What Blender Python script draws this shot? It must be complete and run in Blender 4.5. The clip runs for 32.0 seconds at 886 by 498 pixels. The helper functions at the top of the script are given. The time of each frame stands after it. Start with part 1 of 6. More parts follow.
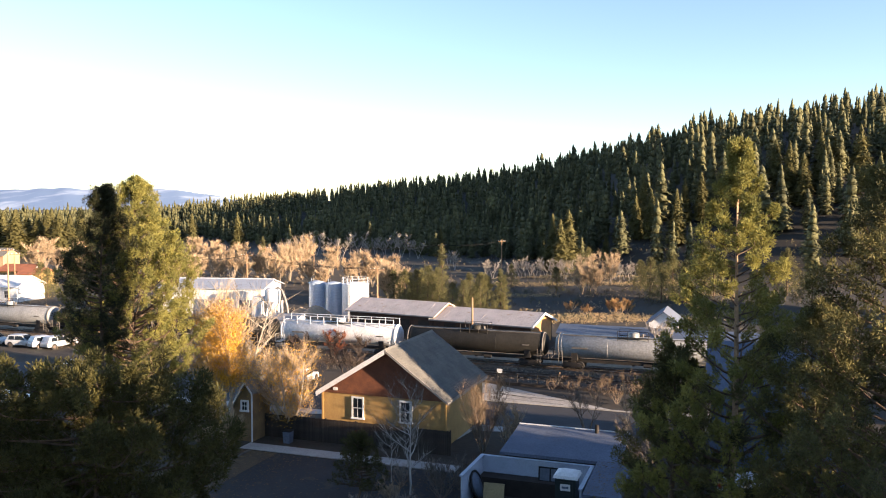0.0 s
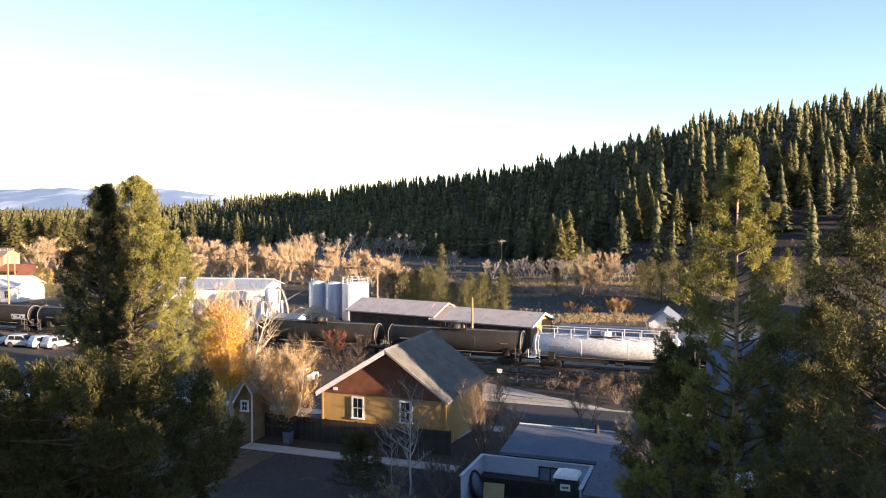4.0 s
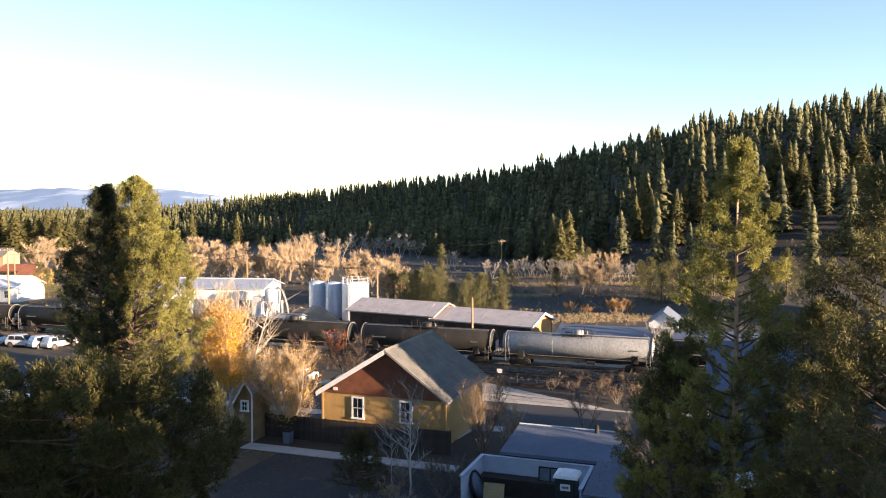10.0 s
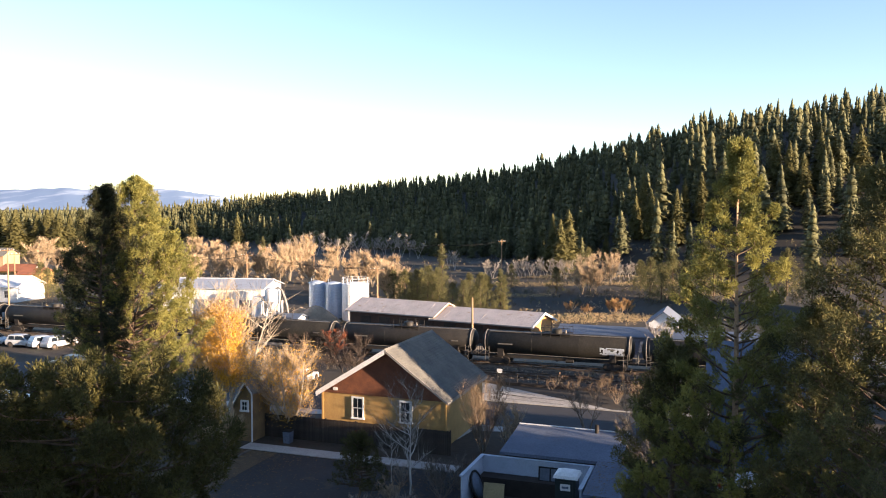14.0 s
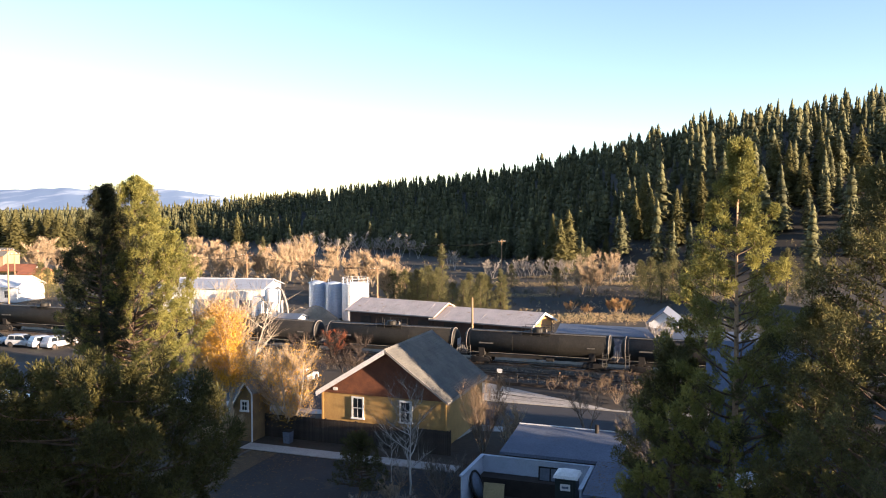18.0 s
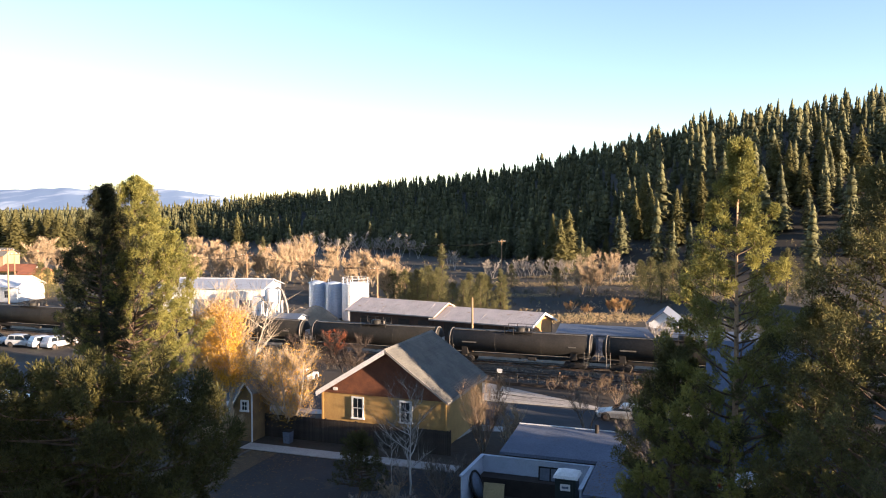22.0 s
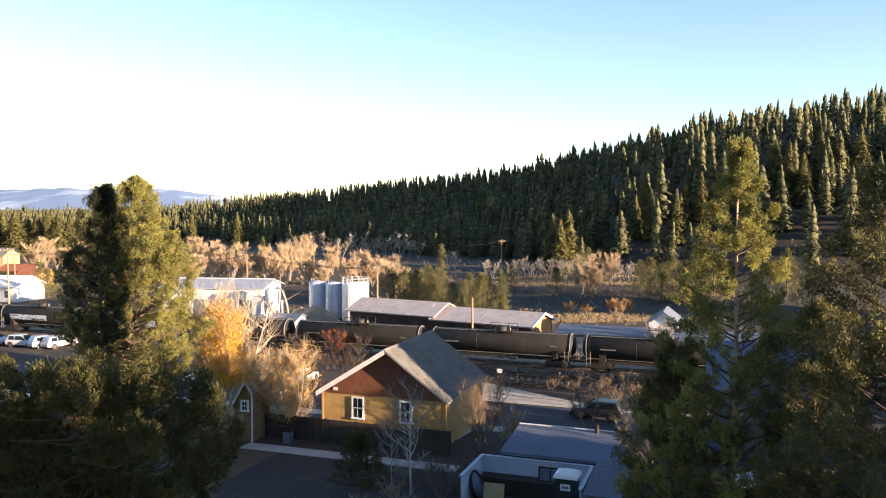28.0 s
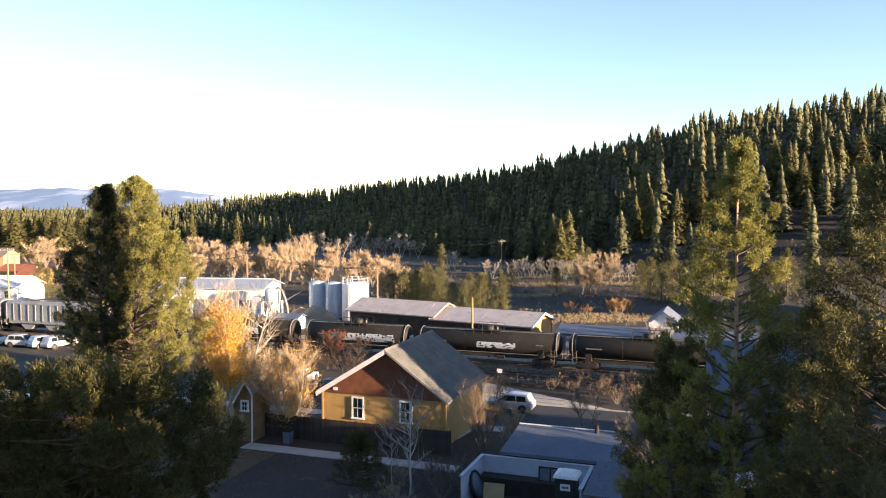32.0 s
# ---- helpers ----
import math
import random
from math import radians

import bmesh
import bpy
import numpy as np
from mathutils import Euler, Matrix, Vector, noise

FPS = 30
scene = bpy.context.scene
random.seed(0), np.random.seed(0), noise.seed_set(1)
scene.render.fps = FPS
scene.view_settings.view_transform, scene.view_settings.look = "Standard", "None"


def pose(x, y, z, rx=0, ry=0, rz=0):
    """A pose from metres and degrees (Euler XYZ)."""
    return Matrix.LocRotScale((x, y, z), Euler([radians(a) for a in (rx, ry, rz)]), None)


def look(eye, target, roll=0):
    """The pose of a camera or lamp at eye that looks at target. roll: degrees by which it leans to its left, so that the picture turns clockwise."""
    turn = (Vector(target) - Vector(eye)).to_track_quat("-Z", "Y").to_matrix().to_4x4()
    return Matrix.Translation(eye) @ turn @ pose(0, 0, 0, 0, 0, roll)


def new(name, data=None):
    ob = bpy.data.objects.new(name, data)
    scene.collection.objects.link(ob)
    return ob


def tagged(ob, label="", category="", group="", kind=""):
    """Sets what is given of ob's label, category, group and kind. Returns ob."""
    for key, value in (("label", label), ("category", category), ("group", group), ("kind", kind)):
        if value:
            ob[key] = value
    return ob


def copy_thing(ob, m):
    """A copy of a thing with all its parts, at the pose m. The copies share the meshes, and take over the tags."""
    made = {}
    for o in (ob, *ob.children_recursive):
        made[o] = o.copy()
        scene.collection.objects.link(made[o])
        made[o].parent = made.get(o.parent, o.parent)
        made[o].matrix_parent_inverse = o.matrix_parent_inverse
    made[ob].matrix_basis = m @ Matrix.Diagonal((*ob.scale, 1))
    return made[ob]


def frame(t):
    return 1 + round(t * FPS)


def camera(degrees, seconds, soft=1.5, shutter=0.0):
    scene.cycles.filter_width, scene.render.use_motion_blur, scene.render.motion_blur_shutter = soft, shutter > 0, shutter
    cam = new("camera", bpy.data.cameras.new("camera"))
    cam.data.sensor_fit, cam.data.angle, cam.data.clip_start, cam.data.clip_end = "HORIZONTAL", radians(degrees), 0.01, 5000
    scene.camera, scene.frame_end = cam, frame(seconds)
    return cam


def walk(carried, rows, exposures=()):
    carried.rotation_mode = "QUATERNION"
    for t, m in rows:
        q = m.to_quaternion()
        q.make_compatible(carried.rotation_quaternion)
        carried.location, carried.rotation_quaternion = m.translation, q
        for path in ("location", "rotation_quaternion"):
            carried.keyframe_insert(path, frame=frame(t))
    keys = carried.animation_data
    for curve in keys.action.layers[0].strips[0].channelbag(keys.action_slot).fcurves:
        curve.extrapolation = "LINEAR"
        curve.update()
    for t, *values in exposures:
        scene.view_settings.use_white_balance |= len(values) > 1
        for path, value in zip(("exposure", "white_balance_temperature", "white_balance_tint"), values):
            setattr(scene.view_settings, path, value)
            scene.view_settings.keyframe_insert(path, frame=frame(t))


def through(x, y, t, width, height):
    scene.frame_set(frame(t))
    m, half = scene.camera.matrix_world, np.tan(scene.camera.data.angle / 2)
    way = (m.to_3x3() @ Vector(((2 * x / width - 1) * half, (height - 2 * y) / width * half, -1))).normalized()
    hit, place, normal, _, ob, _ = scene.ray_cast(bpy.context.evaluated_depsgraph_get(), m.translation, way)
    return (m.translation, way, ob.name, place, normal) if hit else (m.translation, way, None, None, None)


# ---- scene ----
# ---------- camera ----------
cam = camera(57, 32.0, soft=1.0)
EYE = pose(0, 0, 19.1, 86.987, 0, 0)
walk(cam, [(0.0, EYE), (32.0, EYE)], exposures=[(0.0, 2.31, 6250, 20), (32.0, 2.31, 6250, 20)])

# ---------- world, sun ----------
SUN_AZ, SUN_EL = 119.0, 7.5          # clockwise from +y, and above the horizon
world = bpy.data.worlds.new("sky")
scene.world = world
world.use_nodes = True
wn = world.node_tree
sky = wn.nodes.new("ShaderNodeTexSky")
sky.sky_type = "NISHITA"
sky.sun_disc = False
sky.sun_elevation = radians(SUN_EL)
sky.sun_rotation = radians(SUN_AZ)
sky.altitude = 1800
sky.air_density, sky.dust_density, sky.ozone_density = 1.0, 0.6, 1.3
wn.links.new(sky.outputs[0], wn.nodes["Background"].inputs[0])
wn.nodes["Background"].inputs[1].default_value = 0.078
sun = new("sun", bpy.data.lights.new("sun", "SUN"))
sun.data.energy, sun.data.angle, sun.data.color = 5.0, radians(0.5), (1.0, 0.765, 0.485)
_d = Vector((math.sin(radians(SUN_AZ)) * math.cos(radians(SUN_EL)), math.cos(radians(SUN_AZ)) * math.cos(radians(SUN_EL)), math.sin(radians(SUN_EL))))
sun.matrix_basis = look(_d * 300, (0, 0, 0))

# ---------- the town's grid: u along the railway, w away from the eye ----------
TOWN = pose(-21.2, 107.6, 0, 0, 0, -19.6)


def town(u, w, z=0.0, rz=0.0, rx=0.0, ry=0.0):
    return TOWN @ pose(u, w, z, rx, ry, rz)


def smooth(a, b, x):
    k = min(1.0, max(0.0, (x - a) / (b - a)))
    return k * k * (3 - 2 * k)


def ramp(x, pairs):
    return float(np.interp(x, [p[0] for p in pairs], [p[1] for p in pairs]))


# past 0.55 the ridge is out of view, added to shade the slope
RIDGE = ((-0.66, 1), (-0.40, 4), (-0.30, 12), (-0.24, 16.5), (-0.18, 20.5), (-0.06, 29.5), (0.06, 35), (0.15, 44), (0.22, 51), (0.29, 56), (0.36, 63.5), (0.43, 69), (0.55, 75), (0.7, 81), (0.9, 64), (1.2, 44))
SWELL = ((-0.4, 1.5), (0.05, 1.5), (0.22, 0.45), (1.0, 0.4))     # hollow slope to one side, full to the other, shaped so the hill shades itself
FOOT = ((-0.40, 430), (-0.28, 400), (-0.1, 330), (0.1, 262), (0.25, 220), (0.4, 200), (0.6, 190))
CREST = ((-0.40, 760), (0.0, 680), (0.3, 600), (0.6, 560))


def ground_z(x, y):
    z = 0.0
    p = TOWN.inverted() @ Vector((x, y, 0))
    u, w = p.x, p.y
    z += 0.5 * smooth(-27, -34, w)                     # the yards lie a little higher than the street
    z += 6.0 * smooth(44, 4, y) if y < 44 else 0.0      # the bank under the eye
    if y > 120:
        a = x / y
        z += ramp(a, RIDGE) * smooth(ramp(a, FOOT), ramp(a, CREST), y) ** ramp(a, SWELL)
        z += 0.8 * noise.noise((x * 0.02, y * 0.02, 0.0)) * smooth(130, 220, y)
    return z


# ---------- mesh helpers ----------
class Geo:
    """Collects points and faces of one mesh."""

    def __init__(self):
        self.v, self.f, self.s = [], [], []

    def add(self, pts, faces, smooth_shade=False):
        n = len(self.v)
        self.v.extend([tuple(p) for p in pts])
        self.f.extend([tuple(i + n for i in fc) for fc in faces])
        self.s.extend([smooth_shade] * len(faces))
        return self

    def box(self, x0, x1, y0, y1, z0, z1, m=None):
        pts = [Vector((x, y, z)) for z in (z0, z1) for y in (y0, y1) for x in (x0, x1)]
        if m is not None:
            pts = [m @ p for p in pts]
        return self.add(pts, [(0, 2, 3, 1), (4, 5, 7, 6), (0, 1, 5, 4), (2, 6, 7, 3), (0, 4, 6, 2), (1, 3, 7, 5)])

    def prism(self, poly, axis, a, b, m=None):
        """A polygon in the plane square to axis, drawn out from a to b."""
        def at(p, k):
            q = {"x": (k, p[0], p[1]), "y": (p[0], k, p[1]), "z": (p[0], p[1], k)}[axis]
            return m @ Vector(q) if m is not None else Vector(q)
        n = len(poly)
        pts = [at(p, a) for p in poly] + [at(p, b) for p in poly]
        faces = [tuple(range(n - 1, -1, -1)), tuple(range(n, 2 * n))]
        faces += [(i, (i + 1) % n, n + (i + 1) % n, n + i) for i in range(n)]
        return self.add(pts, faces)

    def tube(self, p0, p1, r0, r1=None, seg=8, caps=True):
        r1 = r0 if r1 is None else r1
        p0, p1 = Vector(p0), Vector(p1)
        q = (p1 - p0).to_track_quat("Z", "Y")
        pts = []
        for p, r in ((p0, r0), (p1, r1)):
            for i in range(seg):
                a = 2 * math.pi * i / seg
                pts.append(p + q @ Vector((r * math.cos(a), r * math.sin(a), 0)))
        self.add(pts, [(i, (i + 1) % seg, seg + (i + 1) % seg, seg + i) for i in range(seg)], True)
        if caps:
            self.add(pts[:seg], [tuple(range(seg - 1, -1, -1))])
            self.add(pts[seg:], [tuple(range(seg))])
        return self

    def path(self, pts, radii, seg=6):
        """One connected tube along points."""
        n, out = len(pts), []
        for k, (p, r) in enumerate(zip(pts, radii)):
            q = (Vector(pts[min(n - 1, k + 1)]) - Vector(pts[max(0, k - 1)])).to_track_quat("Z", "Y")
            out += [Vector(p) + q @ Vector((r * math.cos(6.2832 * i / seg), r * math.sin(6.2832 * i / seg), 0)) for i in range(seg)]
        return self.add(out, [(k * seg + i, k * seg + (i + 1) % seg, (k + 1) * seg + (i + 1) % seg, (k + 1) * seg + i) for k in range(n - 1) for i in range(seg)], True)

    def lathe(self, profile, axis="z", seg=24, at=(0, 0, 0)):
        """Turns (radius, height) pairs round an axis."""
        pts, faces, n = [], [], len(profile)
        for r, h in profile:
            for i in range(seg):
                a = 2 * math.pi * i / seg
                c, s = r * math.cos(a), r * math.sin(a)
                p = {"z": (c, s, h), "x": (h, c, s), "y": (s, h, c)}[axis]
                pts.append((p[0] + at[0], p[1] + at[1], p[2] + at[2]))
        for k in range(n - 1):
            for i in range(seg):
                j = (i + 1) % seg
                faces.append((k * seg + i, k * seg + j, (k + 1) * seg + j, (k + 1) * seg + i))
        return self.add(pts, faces, True)

    def mesh(self, name, *mats):
        me = bpy.data.meshes.new(name)
        me.from_pydata(self.v, [], self.f)
        me.polygons.foreach_set("use_smooth", self.s)
        for m in mats:
            me.materials.append(m)
        me.update()
        return me


def thing(name, m, label, category, group="", kind=""):
    ob = new(name)
    ob.empty_display_size = 0.3
    ob.matrix_basis = m
    return tagged(ob, label, category, group, kind)


def part(name, geo, material, parent=None, label=""):
    """Links geometry as one mesh object under a thing or a part."""
    ob = new(name, geo.mesh(name, material) if isinstance(geo, Geo) else geo)
    ob.parent = parent
    return tagged(ob, label)


def solid(name, geo, material, m, label, category, group="", kind=""):
    ob = new(name, geo.mesh(name, material))
    ob.matrix_basis = m
    return tagged(ob, label, category, group, kind)


def bulk(name, pts, tris, material, label, category, kind="stuff"):
    """One mesh from arrays of points and triangles."""
    me = bpy.data.meshes.new(name)
    pts, tris = np.asarray(pts, np.float32), np.asarray(tris, np.int32)
    me.vertices.add(len(pts))
    me.vertices.foreach_set("co", pts.ravel())
    me.loops.add(tris.size)
    me.loops.foreach_set("vertex_index", tris.ravel())
    me.polygons.add(len(tris))
    me.polygons.foreach_set("loop_start", np.arange(0, tris.size, 3, dtype=np.int32))
    me.materials.append(material)
    me.update(calc_edges=True)
    ob = new(name, me)
    return tagged(ob, label, category, "", kind)


# ---------- materials ----------
def surface(name, base, second=None, rough=0.8, metal=0.0, scale=2.0, fine=30.0, bump=0.2, split=0.5, wear=None, wear_at=0.62, coords="Object", island=0.0, spec=0.4, stretch=None):
    """Two tones mixed by coarse noise, fine grain, relief, and patches of wear."""
    m = bpy.data.materials.new(name)
    m.use_nodes = True
    nt = m.node_tree
    N, L = nt.nodes, nt.links
    b = N["Principled BSDF"]
    b.inputs["Roughness"].default_value, b.inputs["Metallic"].default_value = rough, metal
    b.inputs["Specular IOR Level"].default_value = spec
    co = N.new("ShaderNodeTexCoord").outputs[coords]
    if stretch:
        mp = N.new("ShaderNodeMapping")
        mp.inputs["Scale"].default_value = stretch
        L.new(co, mp.inputs["Vector"])
        co = mp.outputs[0]
    second = second or tuple(c * 0.6 for c in base)

    def noise_tex(s, detail=4.0):
        t = N.new("ShaderNodeTexNoise")
        t.inputs["Scale"].default_value, t.inputs["Detail"].default_value = s, detail
        L.new(co, t.inputs["Vector"])
        return t.outputs[0]

    def rng(src, a, bb):
        r = N.new("ShaderNodeMapRange")
        r.inputs[1].default_value, r.inputs[2].default_value = a, bb
        L.new(src, r.inputs[0])
        return r.outputs[0]

    def mix(fac, c1, c2, mode="MIX"):
        x = N.new("ShaderNodeMix")
        x.data_type, x.blend_type = "RGBA", mode
        for k, c in ((6, c1), (7, c2)):
            if isinstance(c, tuple):
                x.inputs[k].default_value = (*c[:3], 1)
            else:
                L.new(c, x.inputs[k])
        if isinstance(fac, float):
            x.inputs[0].default_value = fac
        else:
            L.new(fac, x.inputs[0])
        return x.outputs[2]

    coarse, grain = noise_tex(scale), noise_tex(fine, 6.0)
    col = mix(rng(coarse, split - 0.17, split + 0.17), tuple(base), tuple(second))
    dark = mix(rng(grain, 0.3, 0.7), (0.72, 0.72, 0.72), (1.12, 1.12, 1.12))
    col = mix(1.0, col, dark, "MULTIPLY")
    if wear:
        col = mix(rng(noise_tex(scale * 2.7, 8.0), wear_at, wear_at + 0.06), col, tuple(wear))
    if island:
        src = N.new("ShaderNodeNewGeometry").outputs["Random Per Island"] if island > 0 else N.new("ShaderNodeObjectInfo").outputs["Random"]
        k = abs(island)
        r = N.new("ShaderNodeMapRange")
        r.inputs[3].default_value, r.inputs[4].default_value = 1 - k, 1 + k
        L.new(src, r.inputs[0])
        h = N.new("ShaderNodeHueSaturation")
        L.new(r.outputs[0], h.inputs["Value"])
        L.new(col, h.inputs["Color"])
        col = h.outputs[0]
    L.new(col, b.inputs["Base Color"])
    if bump:
        bp = N.new("ShaderNodeBump")
        bp.inputs["Strength"].default_value, bp.inputs["Distance"].default_value = bump, 0.03
        L.new(grain, bp.inputs["Height"])
        L.new(bp.outputs[0], b.inputs["Normal"])
    return m


def leafy(name, base, second, island=0.35, through=0.25, scale=0.5):
    """Leaves or needles: tones that vary from clump to clump, and light that comes through."""
    m = surface(name, base, second, rough=0.75, scale=scale, fine=6.0, bump=0.0, island=island, spec=0.2)
    nt = m.node_tree
    b = nt.nodes["Principled BSDF"]
    t = nt.nodes.new("ShaderNodeBsdfTranslucent")
    x = nt.nodes.new("ShaderNodeMixShader")
    x.inputs[0].default_value = through
    nt.links.new(b.inputs["Base Color"].links[0].from_socket, t.inputs["Color"])
    nt.links.new(b.outputs[0], x.inputs[1])
    nt.links.new(t.outputs[0], x.inputs[2])
    nt.links.new(x.outputs[0], nt.nodes["Material Output"].inputs[0])
    return m


def clear_glass(name):
    m = bpy.data.materials.new(name)
    m.use_nodes = True
    b = m.node_tree.nodes["Principled BSDF"]
    b.inputs["Base Color"].default_value = (0.02, 0.025, 0.03, 1)
    b.inputs["Roughness"].default_value = 0.04
    b.inputs["Specular IOR Level"].default_value = 0.7
    return m


M_GLASS = clear_glass("dark_window_glass")
M_EARTH = surface("dry_earth", (0.036, 0.029, 0.022), (0.055, 0.042, 0.03), 0.95, scale=0.06, fine=3.0, bump=0.5, wear=(0.05, 0.045, 0.03))
# two meadow tones paint sunlit and shaded bands on the valley floor
M_MEADOW = surface("dry_meadow", (0.062, 0.048, 0.032), (0.02, 0.018, 0.015), 0.95, scale=0.035, fine=1.2, bump=0.5, wear=(0.10, 0.075, 0.045))
M_FOREST = surface("forest_floor", (0.035, 0.029, 0.021), (0.022, 0.02, 0.016), 0.95, scale=0.08, fine=2.0, bump=0.6, wear=(0.10, 0.075, 0.045))
M_ASPHALT = surface("street_asphalt", (0.03, 0.031, 0.036), (0.042, 0.041, 0.044), 0.85, scale=0.4, fine=14.0, bump=0.25)
M_LOT = surface("pale_dusty_lot", (0.42, 0.38, 0.33), (0.30, 0.27, 0.23), 0.9, scale=0.35, fine=6.0, bump=0.3)
M_PALEDIRT = surface("pale_gravel", (0.34, 0.27, 0.19), (0.22, 0.175, 0.125), 0.95, scale=0.5, fine=7.0, bump=0.6, wear=(0.12, 0.10, 0.075), wear_at=0.62)
M_CONCRETE = surface("concrete", (0.42, 0.41, 0.39), (0.33, 0.32, 0.31), 0.85, scale=0.8, fine=12.0, bump=0.2)
M_BALLAST = surface("ballast", (0.18, 0.138, 0.10), (0.085, 0.067, 0.052), 0.95, scale=1.6, fine=9.0, bump=1.0, wear=(0.14, 0.115, 0.095), wear_at=0.58, stretch=(0.35, 1.6, 1.0))
M_RAIL = surface("worn_rail_steel", (0.20, 0.16, 0.13), (0.12, 0.08, 0.06), 0.45, 0.6, scale=2.0)
M_WHEEL = surface("sooty_wheel_steel", (0.05, 0.045, 0.04), (0.03, 0.027, 0.025), 0.6, 0.3, scale=3.0)
M_TIE = surface("tarred_wood", (0.05, 0.038, 0.03), (0.09, 0.07, 0.055), 0.9, scale=3.0)
M_SIDING_Y = surface("ochre_painted_boards", (0.40, 0.25, 0.09), (0.32, 0.20, 0.075), 0.75, scale=1.2, fine=20, bump=0.15, wear=(0.30, 0.20, 0.09), wear_at=0.66)
M_SHINGLE_BR = surface("redwood_boards", (0.17, 0.062, 0.03), (0.11, 0.042, 0.024), 0.8, scale=1.4, fine=18)
M_WHITE = surface("white_painted_wood", (0.74, 0.74, 0.74), (0.64, 0.64, 0.64), 0.6, scale=2.0, bump=0.08)
M_ROOF_G = surface("grey_asphalt_shingles", (0.15, 0.142, 0.128), (0.10, 0.097, 0.09), 0.95, scale=0.9, fine=9, bump=0.4, island=-0.25)
# pale felt darkened and blued, with the shade put into its colour
M_ROOF_PALE = surface("pale_felt_roof", (0.095, 0.115, 0.16), (0.115, 0.138, 0.19), 0.9, scale=0.5, fine=9, bump=0.2)
M_TIN = surface("dull_tin_roof", (0.52, 0.455, 0.42), (0.43, 0.38, 0.35), 0.65, 0.05, scale=0.6, fine=7, bump=0.1, wear=(0.34, 0.26, 0.20))
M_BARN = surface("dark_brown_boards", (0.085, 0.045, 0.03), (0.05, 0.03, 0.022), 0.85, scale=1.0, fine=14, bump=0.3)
# gable boards, lighter and more orange to paint the sun on them
M_BARN_SUNLIT = surface("sunlit_brown_boards", (0.46, 0.25, 0.095), (0.37, 0.19, 0.075), 0.8, scale=1.0, fine=14, bump=0.3)
M_FENCE = surface("weathered_dark_boards", (0.05, 0.037, 0.029), (0.03, 0.024, 0.02), 0.9, scale=1.5, fine=20, bump=0.3, island=-0.2)
M_SILO = surface("white_steel_silo", (0.72, 0.73, 0.74), (0.62, 0.63, 0.65), 0.5, 0.1, scale=0.5, fine=5, bump=0.05)
# silo steel darkened and blued, painting the shade on two silos
M_SILO_SHADED = surface("shaded_steel_silo", (0.42, 0.49, 0.60), (0.35, 0.41, 0.51), 0.5, 0.1, scale=0.5, fine=5, bump=0.05)
M_POLE = surface("weathered_pole_wood", (0.36, 0.22, 0.12), (0.24, 0.15, 0.09), 0.85, scale=2.0)
M_WIRE = surface("black_wire", (0.02, 0.02, 0.02), (0.03, 0.03, 0.03), 0.9, bump=0, spec=0.1)
M_DARKMETAL = surface("dark_steel", (0.022, 0.021, 0.02), (0.036, 0.031, 0.028), 0.75, 0.0, scale=1.5, spec=0.2)
M_BLACKTANK = surface("sooty_black_tank_paint", (0.022, 0.021, 0.02), (0.034, 0.031, 0.028), 0.6, scale=0.6, fine=6, bump=0.05, wear=(0.06, 0.05, 0.042), wear_at=0.7, spec=0.2)
M_OLIVETANK = surface("dusty_dark_tank_paint", (0.019, 0.018, 0.016), (0.028, 0.026, 0.022), 0.6, scale=0.5, fine=5, bump=0.05, wear=(0.075, 0.065, 0.053), wear_at=0.7, spec=0.2)
M_GREYTANK = surface("grey_tank_paint", (0.29, 0.295, 0.295), (0.21, 0.215, 0.22), 0.5, scale=0.5, fine=5, bump=0.05, wear=(0.16, 0.14, 0.12), wear_at=0.66)
M_WHITETANK = surface("white_tank_paint", (0.58, 0.585, 0.60), (0.49, 0.495, 0.51), 0.55, scale=0.5, fine=4, bump=0.04, wear=(0.35, 0.32, 0.30), wear_at=0.70)
M_BARK = surface("pine_bark", (0.13, 0.085, 0.055), (0.065, 0.045, 0.032), 0.95, scale=4, fine=20, bump=0.8)
M_PALEBARK = surface("pale_bare_bark", (0.36, 0.29, 0.21), (0.24, 0.19, 0.14), 0.9, scale=4, fine=18, bump=0.3)
M_GREYBARK = surface("grey_twig_bark", (0.22, 0.17, 0.13), (0.14, 0.11, 0.085), 0.9, scale=4, fine=18, bump=0.3)
# pine needles in copies: sunlit and shaded crowns differ by painted tone
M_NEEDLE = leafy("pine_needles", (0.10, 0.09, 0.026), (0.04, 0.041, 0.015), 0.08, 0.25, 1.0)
M_NEEDLE_SUNLIT = leafy("sunlit_pine_needles", (0.30, 0.275, 0.075), (0.145, 0.147, 0.045), 0.08, 0.35, 1.0)
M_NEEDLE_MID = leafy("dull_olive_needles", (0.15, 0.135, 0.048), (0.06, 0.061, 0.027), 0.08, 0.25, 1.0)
M_NEEDLE_SHADED = leafy("shaded_pine_needles", (0.045, 0.048, 0.02), (0.028, 0.032, 0.016), 0.14)
M_FAR_NEEDLE = leafy("conifer_wood", (0.14, 0.136, 0.062), (0.07, 0.074, 0.04), 0.25, 0.1, 0.11)
M_GOLD_LEAF = leafy("golden_autumn_leaves", (0.74, 0.45, 0.07), (0.56, 0.31, 0.045), 0.3, 0.35)
M_TWIG = leafy("pale_bare_twigs", (0.48, 0.355, 0.225), (0.32, 0.24, 0.155), 0.3, 0.0, 0.1)
M_ORANGETWIG = leafy("rusty_orange_twigs", (0.40, 0.25, 0.11), (0.29, 0.18, 0.08), 0.3, 0.1)
